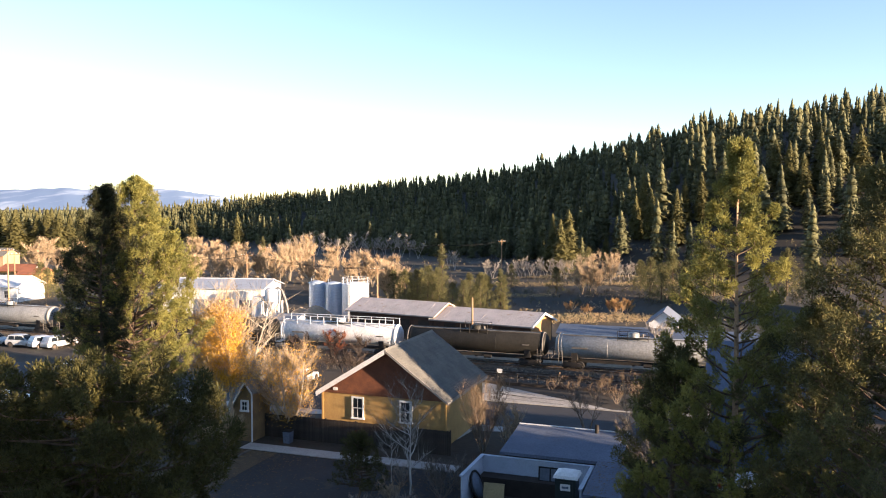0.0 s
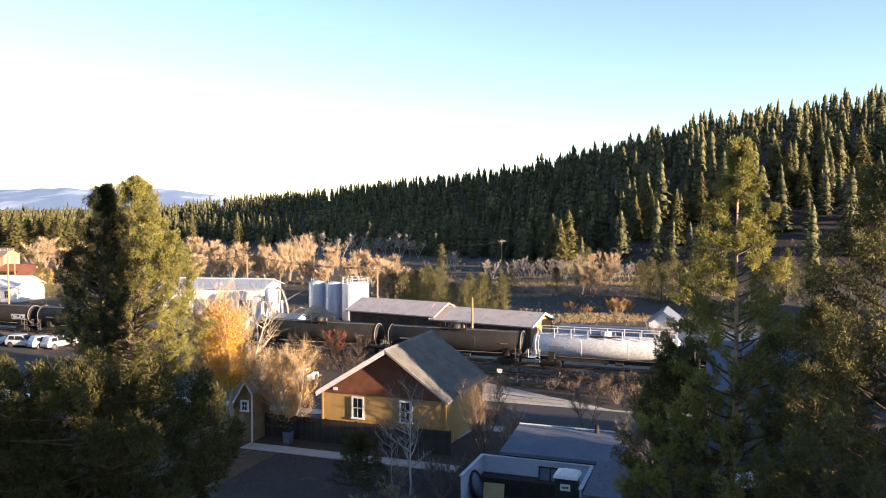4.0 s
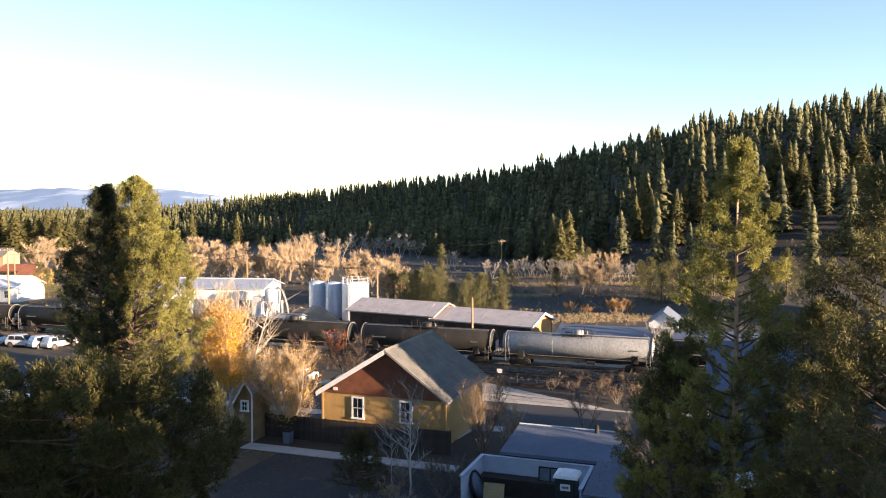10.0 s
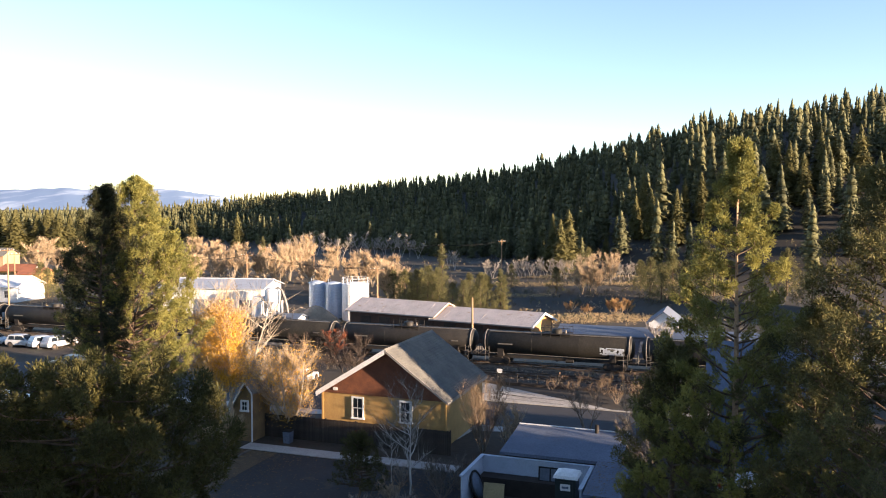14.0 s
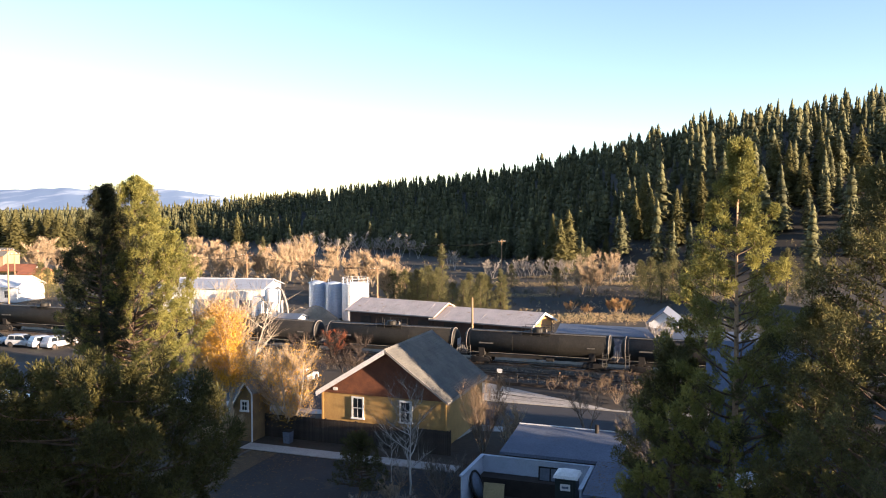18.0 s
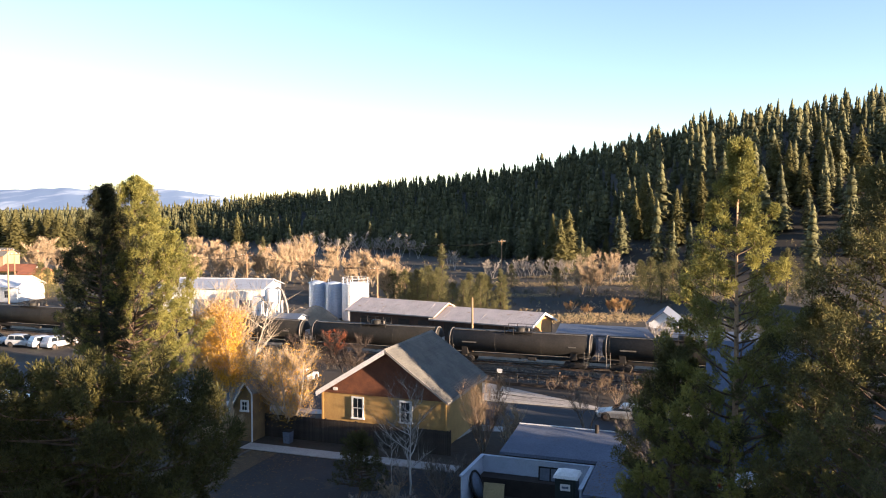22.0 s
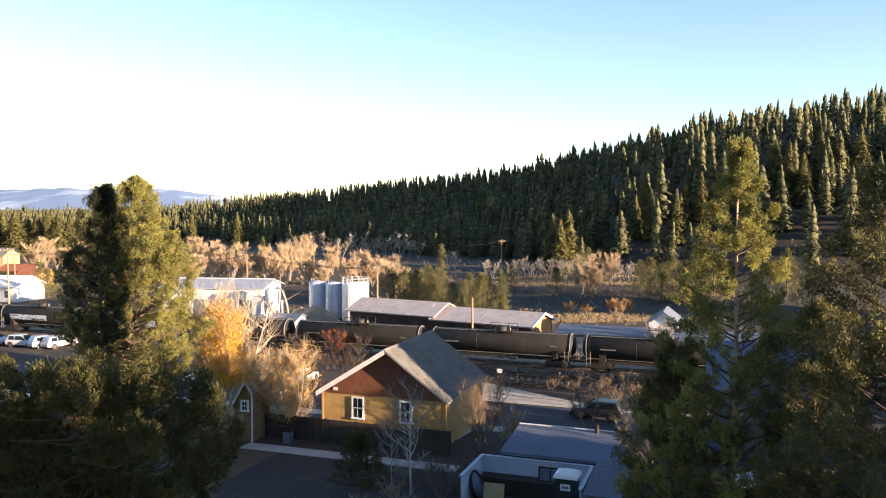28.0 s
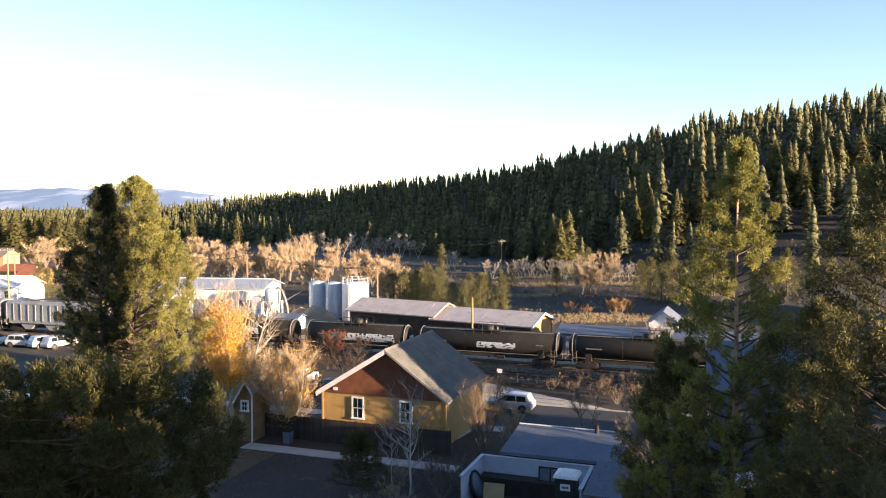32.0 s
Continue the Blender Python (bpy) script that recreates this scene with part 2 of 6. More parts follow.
M_RED_TWIG = leafy("rusty_red_twigs", (0.22, 0.075, 0.035), (0.15, 0.055, 0.03), 0.3, 0.1)

# ---------- ground ----------
def spaced(pairs):
    out = []
    for a, b, step in pairs:
        out += list(np.arange(a, b, step))
    return out + [pairs[-1][1]]


def build_ground():
    xs = spaced([(-4600, -800, 380), (-800, -420, 40), (-420, -60, 12), (-60, 60, 4), (60, 420, 12), (420, 800, 40), (800, 4600, 380)])
    ys = spaced([(-1500, -100, 200), (-100, 0, 20), (0, 120, 4), (120, 800, 11), (800, 1200, 50), (1200, 4700, 350)])
    g = Geo()
    pts = [(x, y, ground_z(x, y)) for y in ys for x in xs]
    n = len(xs)
    g.add(pts, [(j * n + i, j * n + i + 1, (j + 1) * n + i + 1, (j + 1) * n + i) for j in range(len(ys) - 1) for i in range(n - 1)], True)
    ob = new("ground", g.mesh("ground", M_EARTH, M_MEADOW, M_FOREST))
    k = []
    for j in range(len(ys) - 1):
        for i in range(n - 1):
            y, a = ys[j], (xs[i] + 5) / max(1, ys[j])
            k.append(0 if y < 118 else 1 if y > 900 else 2 if y > ramp(a, FOOT) - 8 else 1)
    ob.data.polygons.foreach_set("material_index", k)
    tagged(ob, "dry brown earth and tawny autumn meadow rising to a wooded hill", "ground", kind="structure")


build_ground()


def slab(name, u0, u1, w0, w1, z0, z1, material, label, category="road"):
    g = Geo().box(u0, u1, w0, w1, z0, z1)
    return solid(name, g, material, TOWN, label, category, kind="structure")


slab("road", -140, 160, -27.2, -18.2, -0.2, 0.03, M_ASPHALT, "dark asphalt street in shade beside the railway")
solid("pavement", Geo().prism([(22, -18.2), (46, -18.2), (31.5, -10.75), (22, -10.75)], "z", -0.2, 0.10), M_LOT, TOWN, "pale dusty concrete lot between street and railway", "pavement", kind="structure")
solid("pavement", Geo().prism([(47.5, -18.2), (60, -18.2), (60, -16.2), (49.5, -16.6)], "z", -0.2, 0.08), M_LOT, TOWN, "pale dusty driveway patch beside the street", "pavement", kind="structure")
slab("kerb", 22, 60, -18.32, -18.2, -0.2, 0.15, M_CONCRETE, "pale concrete kerb along the street", "kerb")
slab("verge", -120, 120, 2.6, 11.6, -0.2, 0.06, M_PALEDIRT, "pale tan gravel strip behind the railway", "verge")
slab("pavement", -140, 38, -28.8, -27.2, -0.2, 0.14, M_CONCRETE, "grey concrete footway along the shaded street", "pavement")


# ---------- railway ----------
def track(w, z, name, label, u0=-230, u1=190):
    bed = Geo()
    prof = [(-3.0, -0.15), (-1.75, z - 0.2), (1.75, z - 0.2), (3.0, -0.15)]
    bed.prism(prof, "x", u0, u1)
    t = thing(name, TOWN @ pose(0, w, 0), label, "railway track", "railway tracks", "structure")
    part("ballast_bed", bed, M_BALLAST, t)
    for y in (-0.76, 0.76):
        r = Geo()
        r.prism([(y - 0.07, z - 0.19), (y - 0.02, z - 0.15), (y - 0.037, z), (y + 0.037, z), (y + 0.02, z - 0.15), (y + 0.07, z - 0.19)], "x", u0, u1)
        part("rail", r, M_RAIL, t)
    tie = Geo().box(-0.11, 0.11, -1.3, 1.3, z - 0.32, z - 0.185).mesh("sleeper", M_TIE)
    far = Geo()
    k = 0
    for i in range(int((u1 - u0) / 0.62)):
        u = u0 + i * 0.62
        if 5 < u < 55 and k < 80:
            o = part("sleeper", tie, M_TIE, t)
            o.location = (u, 0, 0)
            k += 1
        else:
            far.box(u - 0.11, u + 0.11, -1.3, 1.3, z - 0.32, z - 0.185)
    tagged(part("sleepers", far, M_TIE, t), kind="stuff")
    return t


RAIL_Z = 0.22
track(0.0, RAIL_Z, "railway_track", "rusty main line on dark crushed stone ballast")
track(-5.2, 0.2, "railway_track", "unused siding on dark stony ballast")


# ---------- far hill woods ----------
def conifer_template(rng, tiers=7, seg=9, slim=0.2, full=0.5, base=None, sprays=40):
    """Points and triangles of a conifer of height 1: ragged tiers of foliage one over another, with loose sprays. full: 0 slender fir, 1 rounded pine."""
    pts, tris = [], []
    base = rng.uniform(0.03, 0.16) if base is None else base
    lobe = rng.uniform(0, 6)

    def reach(h):
        k = min(1.0, max(0.0, (h - base) / (1 - base)))
        fir, round_top = (1 - k) ** 0.8, min(1.0, 0.6 + 1.5 * k) * (1 - k) ** 0.5 * 0.92
        return slim * ((1 - full) * fir + full * round_top) * (1 + 0.12 * math.sin(h * 23 + lobe))

    def ring(h, r, droop):
        n = len(pts)
        turn = rng.uniform(0, 1)
        for i in range(seg):
            a = 2 * math.pi * (i + turn + rng.uniform(-0.25, 0.25)) / seg
            q = r * rng.uniform(0.7, 1.18)
            pts.append((q * math.cos(a), q * math.sin(a), h - droop * q * rng.uniform(0.1, 1.2)))
        return n

    def band(n0, n1):
        for i in range(seg):
            k = (i + 1) % seg
            tris.append((n0 + i, n0 + k, n1 + k))
            tris.append((n0 + i, n1 + k, n1 + i))
    for t in range(tiers):
        h0 = base + (1 - base) * (t / tiers) ** 0.9
        h1 = base + (1 - base) * ((t + 1.35) / tiers) ** 0.9 if t < tiers - 1 else 1.0
        under = ring(h0 + 0.02, reach(h0) * 0.45, 0.0)
        rim = ring(h0, reach(h0) * 0.8, 0.35)
        mid = ring(h0 + 0.5 * (min(h1, 1.0) - h0), reach(h0 + 0.5 * (min(h1, 1) - h0)) * 0.68 + 0.004, 0.1)
        band(under, rim)
        band(rim, mid)
        top = len(pts)
        pts.append((0.0, 0.0, min(1.0, h1)))
        tris.extend([(mid + i, mid + (i + 1) % seg, top) for i in range(seg)])
    for i in range(sprays):
        h = base + (1 - base) * (1 - (1 - (i + rng.random()) / sprays) ** 0.62) * 0.99
        a, r = i * 2.39996 + rng.uniform(-0.6, 0.6), reach(h) * rng.uniform(0.6, 0.95)
        e = (0.34 * reach(h) + 0.012) * rng.uniform(0.7, 1.3)
        w, tip = e * rng.uniform(0.3, 0.5), rng.uniform(-1.1, 0.5)
        c, d, sk = math.cos(a), math.sin(a), rng.uniform(-0.6, 0.6) * e
        n = len(pts)
        out = e * math.cos(tip)
        pts.extend(((r * c - d * w, r * d + c * w, h + sk * 0.3), (r * c + d * w, r * d - c * w, h - sk * 0.3), ((r + out) * c - d * sk, (r + out) * d + c * sk, h + e * math.sin(tip))))
        tris.append((n, n + 1, n + 2))
    n = len(pts)
    for b in range(3):
        a0 = b * 2.094
        pts.append((0.018 * math.cos(a0), 0.018 * math.sin(a0), -0.08))
    pts.append((0, 0, 0.5))
    tris.extend(((n, n + 1, n + 3), (n + 1, n + 2, n + 3), (n + 2, n, n + 3)))
    return np.array(pts, np.float32), np.array(tris, np.int32)


def scatter(spots, templates, rng):
    """Copies templates to (x, y, z, height, widen) spots as arrays."""
    P, F, n = [], [], 0
    for x, y, z, h, wd in spots:
        p, t = templates[rng.randrange(len(templates))]
        a = rng.uniform(0, 6.28)
        c, s = math.cos(a) * h * wd, math.sin(a) * h * wd
        lx, ly = rng.uniform(-0.03, 0.03) * h, rng.uniform(-0.03, 0.03) * h
        q = np.empty_like(p)
        q[:, 0] = x + p[:, 0] * c - p[:, 1] * s + lx * p[:, 2]
        q[:, 1] = y + p[:, 0] * s + p[:, 1] * c + ly * p[:, 2]
        q[:, 2] = z + p[:, 2] * h
        P.append(q)
        F.append(t + n)
        n += len(p)
    return np.concatenate(P), np.concatenate(F)


def build_hill_wood():
    rng = random.Random(5)

    def kinds(n, tiers, seg, sprays):
        return [conifer_template(rng, tiers + rng.choice((-1, 0, 1)), seg, rng.uniform(0.13, 0.205), rng.choice((0.1, 0.3, 0.6, 0.9)), None, sprays) for _ in range(n)]
    spots = []
    while len(spots) < 5600:
        # trees past 0.55 are unseen and shade the slope
        a, y = rng.uniform(-0.66, 0.72), math.sqrt(rng.uniform(195 ** 2, 760 ** 2))
        foot, crest = ramp(a, FOOT), ramp(a, CREST)
        if y < foot or y > crest + 25:
            continue
        if rng.random() > 0.2 + 0.8 * smooth(foot, foot + 50, y):
            continue
        x = a * y
        if a > 0.12 and rng.random() < 0.5 * smooth(0.12, 0.22, a):
            continue
        if noise.noise((x * 0.012, y * 0.012, 3.0)) < -0.42 and a > 0.28:
            continue
        h = rng.choice((rng.uniform(6, 10), rng.uniform(9, 13), rng.uniform(10, 14), rng.uniform(12, 17)))
        h *= ramp(a, ((-0.4, 1.0), (-0.3, 0.9), (-0.15, 0.88), (0.1, 0.95), (0.25, 1.22)))
        if rng.random() < 0.03:
            h *= 1.35
        spots.append((x, y, ground_z(x, y) - 0.3, h, rng.uniform(0.85, 1.3)))
    P, F = scatter([s for s in spots if s[1] >= 480], kinds(9, 4, 5, 62), rng)
    for lot, temps in (([s for s in spots if 330 <= s[1] < 480], kinds(9, 5, 6, 115)), ([s for s in spots if s[1] < 330], kinds(9, 7, 7, 300))):
        Q, G = scatter(lot, temps, rng)
        P, F = np.concatenate([P, Q]), np.concatenate([F, G + len(P)])
    bulk("far_wood", P, F, M_FAR_NEEDLE, "dense dark green conifer forest on the hillside", "forest")


build_hill_wood()


# ---------- buildings along the railway ----------
def gable_building(name, m, lu, lw, eave, ridge, mats, label, over=0.5, category="building", step=None):
    """lu by lw metres, ridge along u, base at the pose's origin corner."""
    wall_m, end_m, roof_m = mats
    t = thing(name, m, label, category)
    half = lw / 2
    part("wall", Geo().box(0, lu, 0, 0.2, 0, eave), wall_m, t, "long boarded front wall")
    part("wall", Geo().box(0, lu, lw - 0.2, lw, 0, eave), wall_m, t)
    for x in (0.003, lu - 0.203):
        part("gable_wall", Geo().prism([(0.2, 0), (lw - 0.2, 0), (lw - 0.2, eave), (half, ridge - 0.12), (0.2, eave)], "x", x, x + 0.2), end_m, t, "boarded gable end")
    sl = (ridge - eave) / half
    for s in (0, 1):
        y0, y1 = (-over, half) if s == 0 else (lw + over, half)
        z0 = eave - sl * over
        pr = [(y0, z0), (y1, ridge), (y1, ridge + 0.14), (y0, z0 + 0.14)]
        part("roof_slope", Geo().prism(pr if s == 0 else pr[::-1], "x", -over, lu + over), roof_m, t)
    return t


M_DUSTY_TRIM = surface("dull_metal_trim", (0.30, 0.28, 0.26), (0.22, 0.205, 0.19), 0.6, 0.2, scale=1.2)


def build_warehouse():
    t = gable_building("warehouse", town(31.9, 12.2, 0, -10) @ pose(-31.2, 0, 0), 14.6, 7.7, 3.35, 4.75, (M_BARN, M_BARN_SUNLIT, M_TIN), "long dark brown freight shed with a dull tin roof", 0.55, "warehouse")
    for i in range(4):
        u = 2.0 + i * 3.4
        part("loading_door", Geo().box(u, u + 1.9, -0.07, -0.003, 0.6, 2.6), M_FENCE, t, "closed sliding plank door")
    t2 = gable_building("warehouse", town(31.9, 12.2, 0, -10) @ pose(-16.5, 0, 0), 15.1, 7.7, 2.95, 4.25, (M_BARN, M_BARN_SUNLIT, M_TIN), "lower brown freight shed, gable end coloured orange for sunlight", 0.55, "warehouse")
    for i in range(3):
        u = 1.8 + i * 4.3
        part("loading_door", Geo().box(u, u + 1.9, -0.07, -0.003, 0.6, 2.5), M_FENCE, t2, "closed sliding plank door")
    for b, n, eave, ridge in ((t, 8, 3.35, 4.75), (t2, 8, 2.95, 4.25)):
        sl = (ridge - eave) / 3.85
        for i in range(n):
            x = -0.5 + i * 1.95
            z = eave - sl * 0.55 + 0.14
            part("roof_seam", Geo().prism([(-0.56, z), (3.85, ridge + 0.14), (3.85, ridge + 0.155), (-0.56, z + 0.015)], "x", x, x + 0.03), M_TIN, b)
        part("gutter", Geo().box(-0.5, (14.6 if b is t else 15.1) + 0.5, -0.63, -0.56, eave - sl * 0.55 - 0.02, eave - sl * 0.55 + 0.16), M_DUSTY_TRIM, b)
    for s in (-1, 1):
        y = 3.85 + s * 4.4
        z = 4.25 - 1.3 / 3.85 * 4.4
        part("barge_board", Geo().prism([(y, z - 0.12), (3.85, 4.25 - 0.12), (3.85, 4.42), (y, z + 0.17)][::s], "x", 15.655, 15.72), M_WHITE, t2, "pale barge board")


build_warehouse()


def silo(m, r, h, label, rail=False, name="silo", paint=None):
    paint = paint or M_SILO
    t = thing(name, m, label, "silo", "storage silos")
    part("drum", Geo().lathe([(r, 0), (r, h)], seg=32), paint, t)
    part("roof_cone", Geo().lathe([(r + 0.06, h - 0.05), (r + 0.06, h + 0.03), (0.3, h + 0.35), (0.0, h + 0.36)], seg=32), paint, t)
    for k in range(1, int(h / 1.3)):
        part("hoop", Geo().lathe([(r, k * 1.3), (r + 0.03, k * 1.3), (r + 0.03, k * 1.3 + 0.07), (r, k * 1.3 + 0.07)], seg=32), paint, t)
    lad = Geo()
    for x in (-0.22, 0.22):
        lad.tube((x, -r - 0.15, 0.3), (x, -r - 0.15, h + 0.9), 0.03, seg=5)
    for k in range(int(h / 0.35)):
        lad.tube((-0.22, -r - 0.15, 0.4 + k * 0.35), (0.22, -r - 0.15, 0.4 + k * 0.35), 0.02, seg=5)
    part("ladder", lad, paint, t)
    if rail:
        g = Geo()
        n = 14
        for i in range(n):
            a, b = 2 * math.pi * i / n, 2 * math.pi * (i + 1) / n
            p, q = (r * math.cos(a), r * math.sin(a)), (r * math.cos(b), r * math.sin(b))
            g.tube((*p, h), (*p, h + 1.0), 0.03, seg=5)
            for z in (0.5, 1.0):
                g.tube((*p, h + z), (*q, h + z), 0.025, seg=5)
        part("guard_rail", g, paint, t, "white tubular guard rail")
    return t


silo(town(-11.65, 31.0, 0), 1.435, 5.9, "tall steel silo beside the railway, coloured blue-grey for shade", paint=M_SILO_SHADED)
silo(town(-8.1, 30.4, 0), 1.435, 5.9, "tall steel silo beside the railway, coloured blue-grey for shade", paint=M_SILO_SHADED)
silo(town(-3.7, 29.7, 0), 2.26, 6.05, "broad white sunlit steel tank with a guard rail on top", True)


# ---------- the ochre house ----------
def boards(g, x0, x1, z0, z1, y, pitch=0.17, tilt=0.018, ends=None):
    """Lapped boards facing -y, as one folded sheet; ends gives the two edges at a height."""
    n = max(1, round((z1 - z0) / pitch))
    pts = []
    for i in range(n):
        for z, o in ((z0 + (z1 - z0) * i / n, tilt), (z0 + (z1 - z0) * (i + 1) / n, 0.0)):
            e = ends(z) if ends else (x0, x1)
            pts += [(e[0], y - o, z), (e[1], y - o, z)]
    g.add(pts, [(2 * k, 2 * k + 1, 2 * k + 3, 2 * k + 2) for k in range(2 * n - 1)])
    return g


def window(parent, x0, x1, z0, z1, y, name="window", facing=-1):
    """A sash window in a wall that faces -y."""
    wdw = part(name, Geo().box(x0, x1, y - 0.02, y + 0.05, z0, z1), M_FENCE, parent, "white-framed double-hung window")
    fr = Geo()
    b = 0.13
    fr.box(x0 - b, x0, y - 0.09, y + 0.04, z0 - 0.05, z1 + b)
    fr.box(x1, x1 + b, y - 0.09, y + 0.04, z0 - 0.05, z1 + b)
    fr.box(x0, x1, y - 0.09, y + 0.04, z1, z1 + b)
    part("frame", fr, M_WHITE, wdw)
    part("sill", Geo().box(x0 - b - 0.05, x1 + b + 0.05, y - 0.14, y + 0.04, z0 - 0.13, z0), M_WHITE, wdw)
    zm = (z0 + z1) / 2
    mu = Geo().box(x0, x1, y - 0.06, y - 0.025, zm - 0.03, zm + 0.03)
    mu.box((x0 + x1) / 2 - 0.015, (x0 + x1) / 2 + 0.015, y - 0.055, y - 0.03, z0, z1)
    part("glazing_bar", mu, M_WHITE, wdw)
    for a, c in ((z0, zm - 0.03), (zm + 0.03, z1)):
        part("pane", Geo().box(x0 + 0.02, x1 - 0.02, y - 0.045, y - 0.03, a, c), M_GLASS, wdw)
    return wdw


def build_house():
    W, D, E, R, Z0, A = 10.7, 9.5, 4.15, 7.7, 0.45, 5.75       # wall width, depth, wall height, ridge, base
    t = thing("house", town(24.8, -35.7, 0), "ochre boarded house with a redwood gable and grey shingle roof", "house")
    sl, sr = (R - E) / A, (R - E) / (W - A)
    body = boards(Geo(), 0, W, Z0, E, 0.0)
    body.box(0, W, 0.05, 0.2, Z0, E)
    part("front_wall", body, M_SIDING_Y, t, "ochre lapped boards")
    gab = boards(Geo(), 0, W, E, R - 0.03, -0.03, 0.17, 0.016, lambda z: (A - (R - z) / sl, A + (R - z) / sr))
    gab.prism([(0, E), (W, E), (A, R - 0.02)], "y", -0.028, 0.2)
    part("gable", gab, M_SHINGLE_BR, t, "dark red-brown boarded gable")
    part("belt_board", Geo().box(-0.03, W + 0.03, -0.08, -0.047, E - 0.1, E + 0.1), M_SHINGLE_BR, t)
    side = Geo().box(W - 0.2, W, 0.2, D, Z0, E)
    part("side_wall", side, M_SIDING_Y, t)
    part("side_wall", Geo().box(0, 0.2, 0.2, D, Z0, E), M_SIDING_Y, t)
    part("back_wall", Geo().prism([(0.2, Z0), (W - 0.2, Z0), (W - 0.2, E), (A, R - 0.1), (0.2, E)], "y", D - 0.2, D), M_SIDING_Y, t)
    part("footing", Geo().box(-0.05, W + 0.05, -0.05, D + 0.05, Z0 - 0.5, Z0 - 0.004), M_CONCRETE, t)
    ov, fr = 0.25, 0.6
    for s in (-1, 1):
        x0, x1 = A, (W + ov if s > 0 else -ov)
        z1 = E - (sr if s > 0 else sl) * ov
        pr = [(x0, R + 0.02), (x1, z1 + 0.02), (x1, z1 + 0.2), (x0, R + 0.2)]
        part("roof_slope", Geo().prism(pr if s < 0 else pr[::-1], "y", -fr, D + fr), M_ROOF_G, t, "grey weathered shingle roof slope")
        course = Geo()
        for k in range(26):
            a, b = k / 26, (k + 1) / 26
            xa, xb = x0 + (x1 - x0) * a, x0 + (x1 - x0) * b
            za, zb = R + 0.2 + (z1 - R) * a, R + 0.2 + (z1 - R) * b
            f = [(xa, -fr, za + 0.004), (xb, -fr, zb + 0.03), (xb, D + fr, zb + 0.03), (xa, D + fr, za + 0.004)]
            e = [(xb, -fr, zb + 0.03), (xb, -fr, zb + 0.002), (xb, D + fr, zb + 0.002), (xb, D + fr, zb + 0.03)]
            course.add(f, [(0, 1, 2, 3) if s > 0 else (3, 2, 1, 0)])
            course.add(e, [(0, 1, 2, 3) if s > 0 else (3, 2, 1, 0)])
        part("shingles", course, M_ROOF_G, t)
        lo = 0.2 if s < 0 else -0.02
        rk = [(x0, R - lo), (x1, z1 - lo), (x1, z1 + 0.22), (x0, R + 0.22)]
        part("rake_board", Geo().prism(rk if s < 0 else rk[::-1], "y", -fr - 0.05, -fr - 0.003), M_WHITE if s < 0 else M_DUSTY_TRIM, t, "white rake board along the gable" if s < 0 else "thin dull rake edge")
        part("fascia", Geo().box(min(x1, x1 + s * 0.05), max(x1, x1 + s * 0.05), -fr, D + fr, z1 - 0.06, z1 + 0.17), M_WHITE if s < 0 else M_DUSTY_TRIM, t)
    part("ridge_cap", Geo().prism([(A - 0.18, R + 0.12), (A + 0.18, R + 0.12), (A, R + 0.26)], "y", -fr, D + fr), M_ROOF_G, t)
    for x in (-0.03, W - 0.09):
        part("corner_board", Geo().box(x, x + 0.12, -0.07, -0.02, Z0, E - 0.1), M_SIDING_Y, t)
    window(t, 2.8, 3.6, 2.2, 3.75, -0.03)
    window(t, 6.95, 7.75, 2.2, 3.75, -0.03)
    part("vent", Geo().box(1.05, 1.4, -0.12, -0.05, E + 0.12, E + 0.35), M_WHITE, t, "small white wall vent")


build_house()


# ---------- sheds in the yard ----------
def build_sheds():
    t = thing("garage", town(41.9, -43.05, 0.5), "low garage with a pale felt roof in shade", "garage")
    part("wall", Geo().box(0.2, 7.4, 0.2, 5.0, 0, 2.3), M_FENCE, t)
    part("roof", Geo().prism([(0, 2.25), (5.3, 2.75), (5.3, 2.95), (0, 2.45)], "x", -0.1, 7.7), M_ROOF_PALE, t, "pale grey felt roof")
    part("roof", Geo().prism([(-5.4, 1.95), (-0.003, 2.25), (-0.003, 2.45), (-5.4, 2.15)], "x", 6.3, 8.5), M_ROOF_PALE, t, "pale felt roof of the side wing")
    part("wall", Geo().box(6.4, 8.3, -5.2, 0.19, 0, 1.95), M_FENCE, t)
    part("roof_edge", Geo().box(-0.1, 7.7, 5.303, 5.38, 2.72, 3.02), M_WHITE, t, "pale metal roof edge")
    part("vent_pipe", Geo().tube((5.5, 4.9, 2.8), (5.5, 4.9, 3.5), 0.14, seg=10), M_DARKMETAL, t)


build_sheds()

# ---------- near trees ----------
class Bulk:
    """Triangles in quantity, for needles, leaves and twigs."""

    def __init__(self):
        self.p, self.n = [], 0

    def tris(self, arr):
        self.p.append(arr.reshape(-1, 3))

    def mesh(self, name, material):
        pts = np.concatenate(self.p).astype(np.float32)
        n = len(pts)
        me = bpy.data.meshes.new(name)
        me.vertices.add(n)
        me.vertices.foreach_set("co", pts.ravel())
        me.loops.add(n)
        me.loops.foreach_set("vertex_index", np.arange(n, dtype=np.int32))
        me.polygons.add(n // 3)
        me.polygons.foreach_set("loop_start", np.arange(0, n, 3, dtype=np.int32))
        me.materials.append(material)
        me.update(calc_edges=True)
        return me


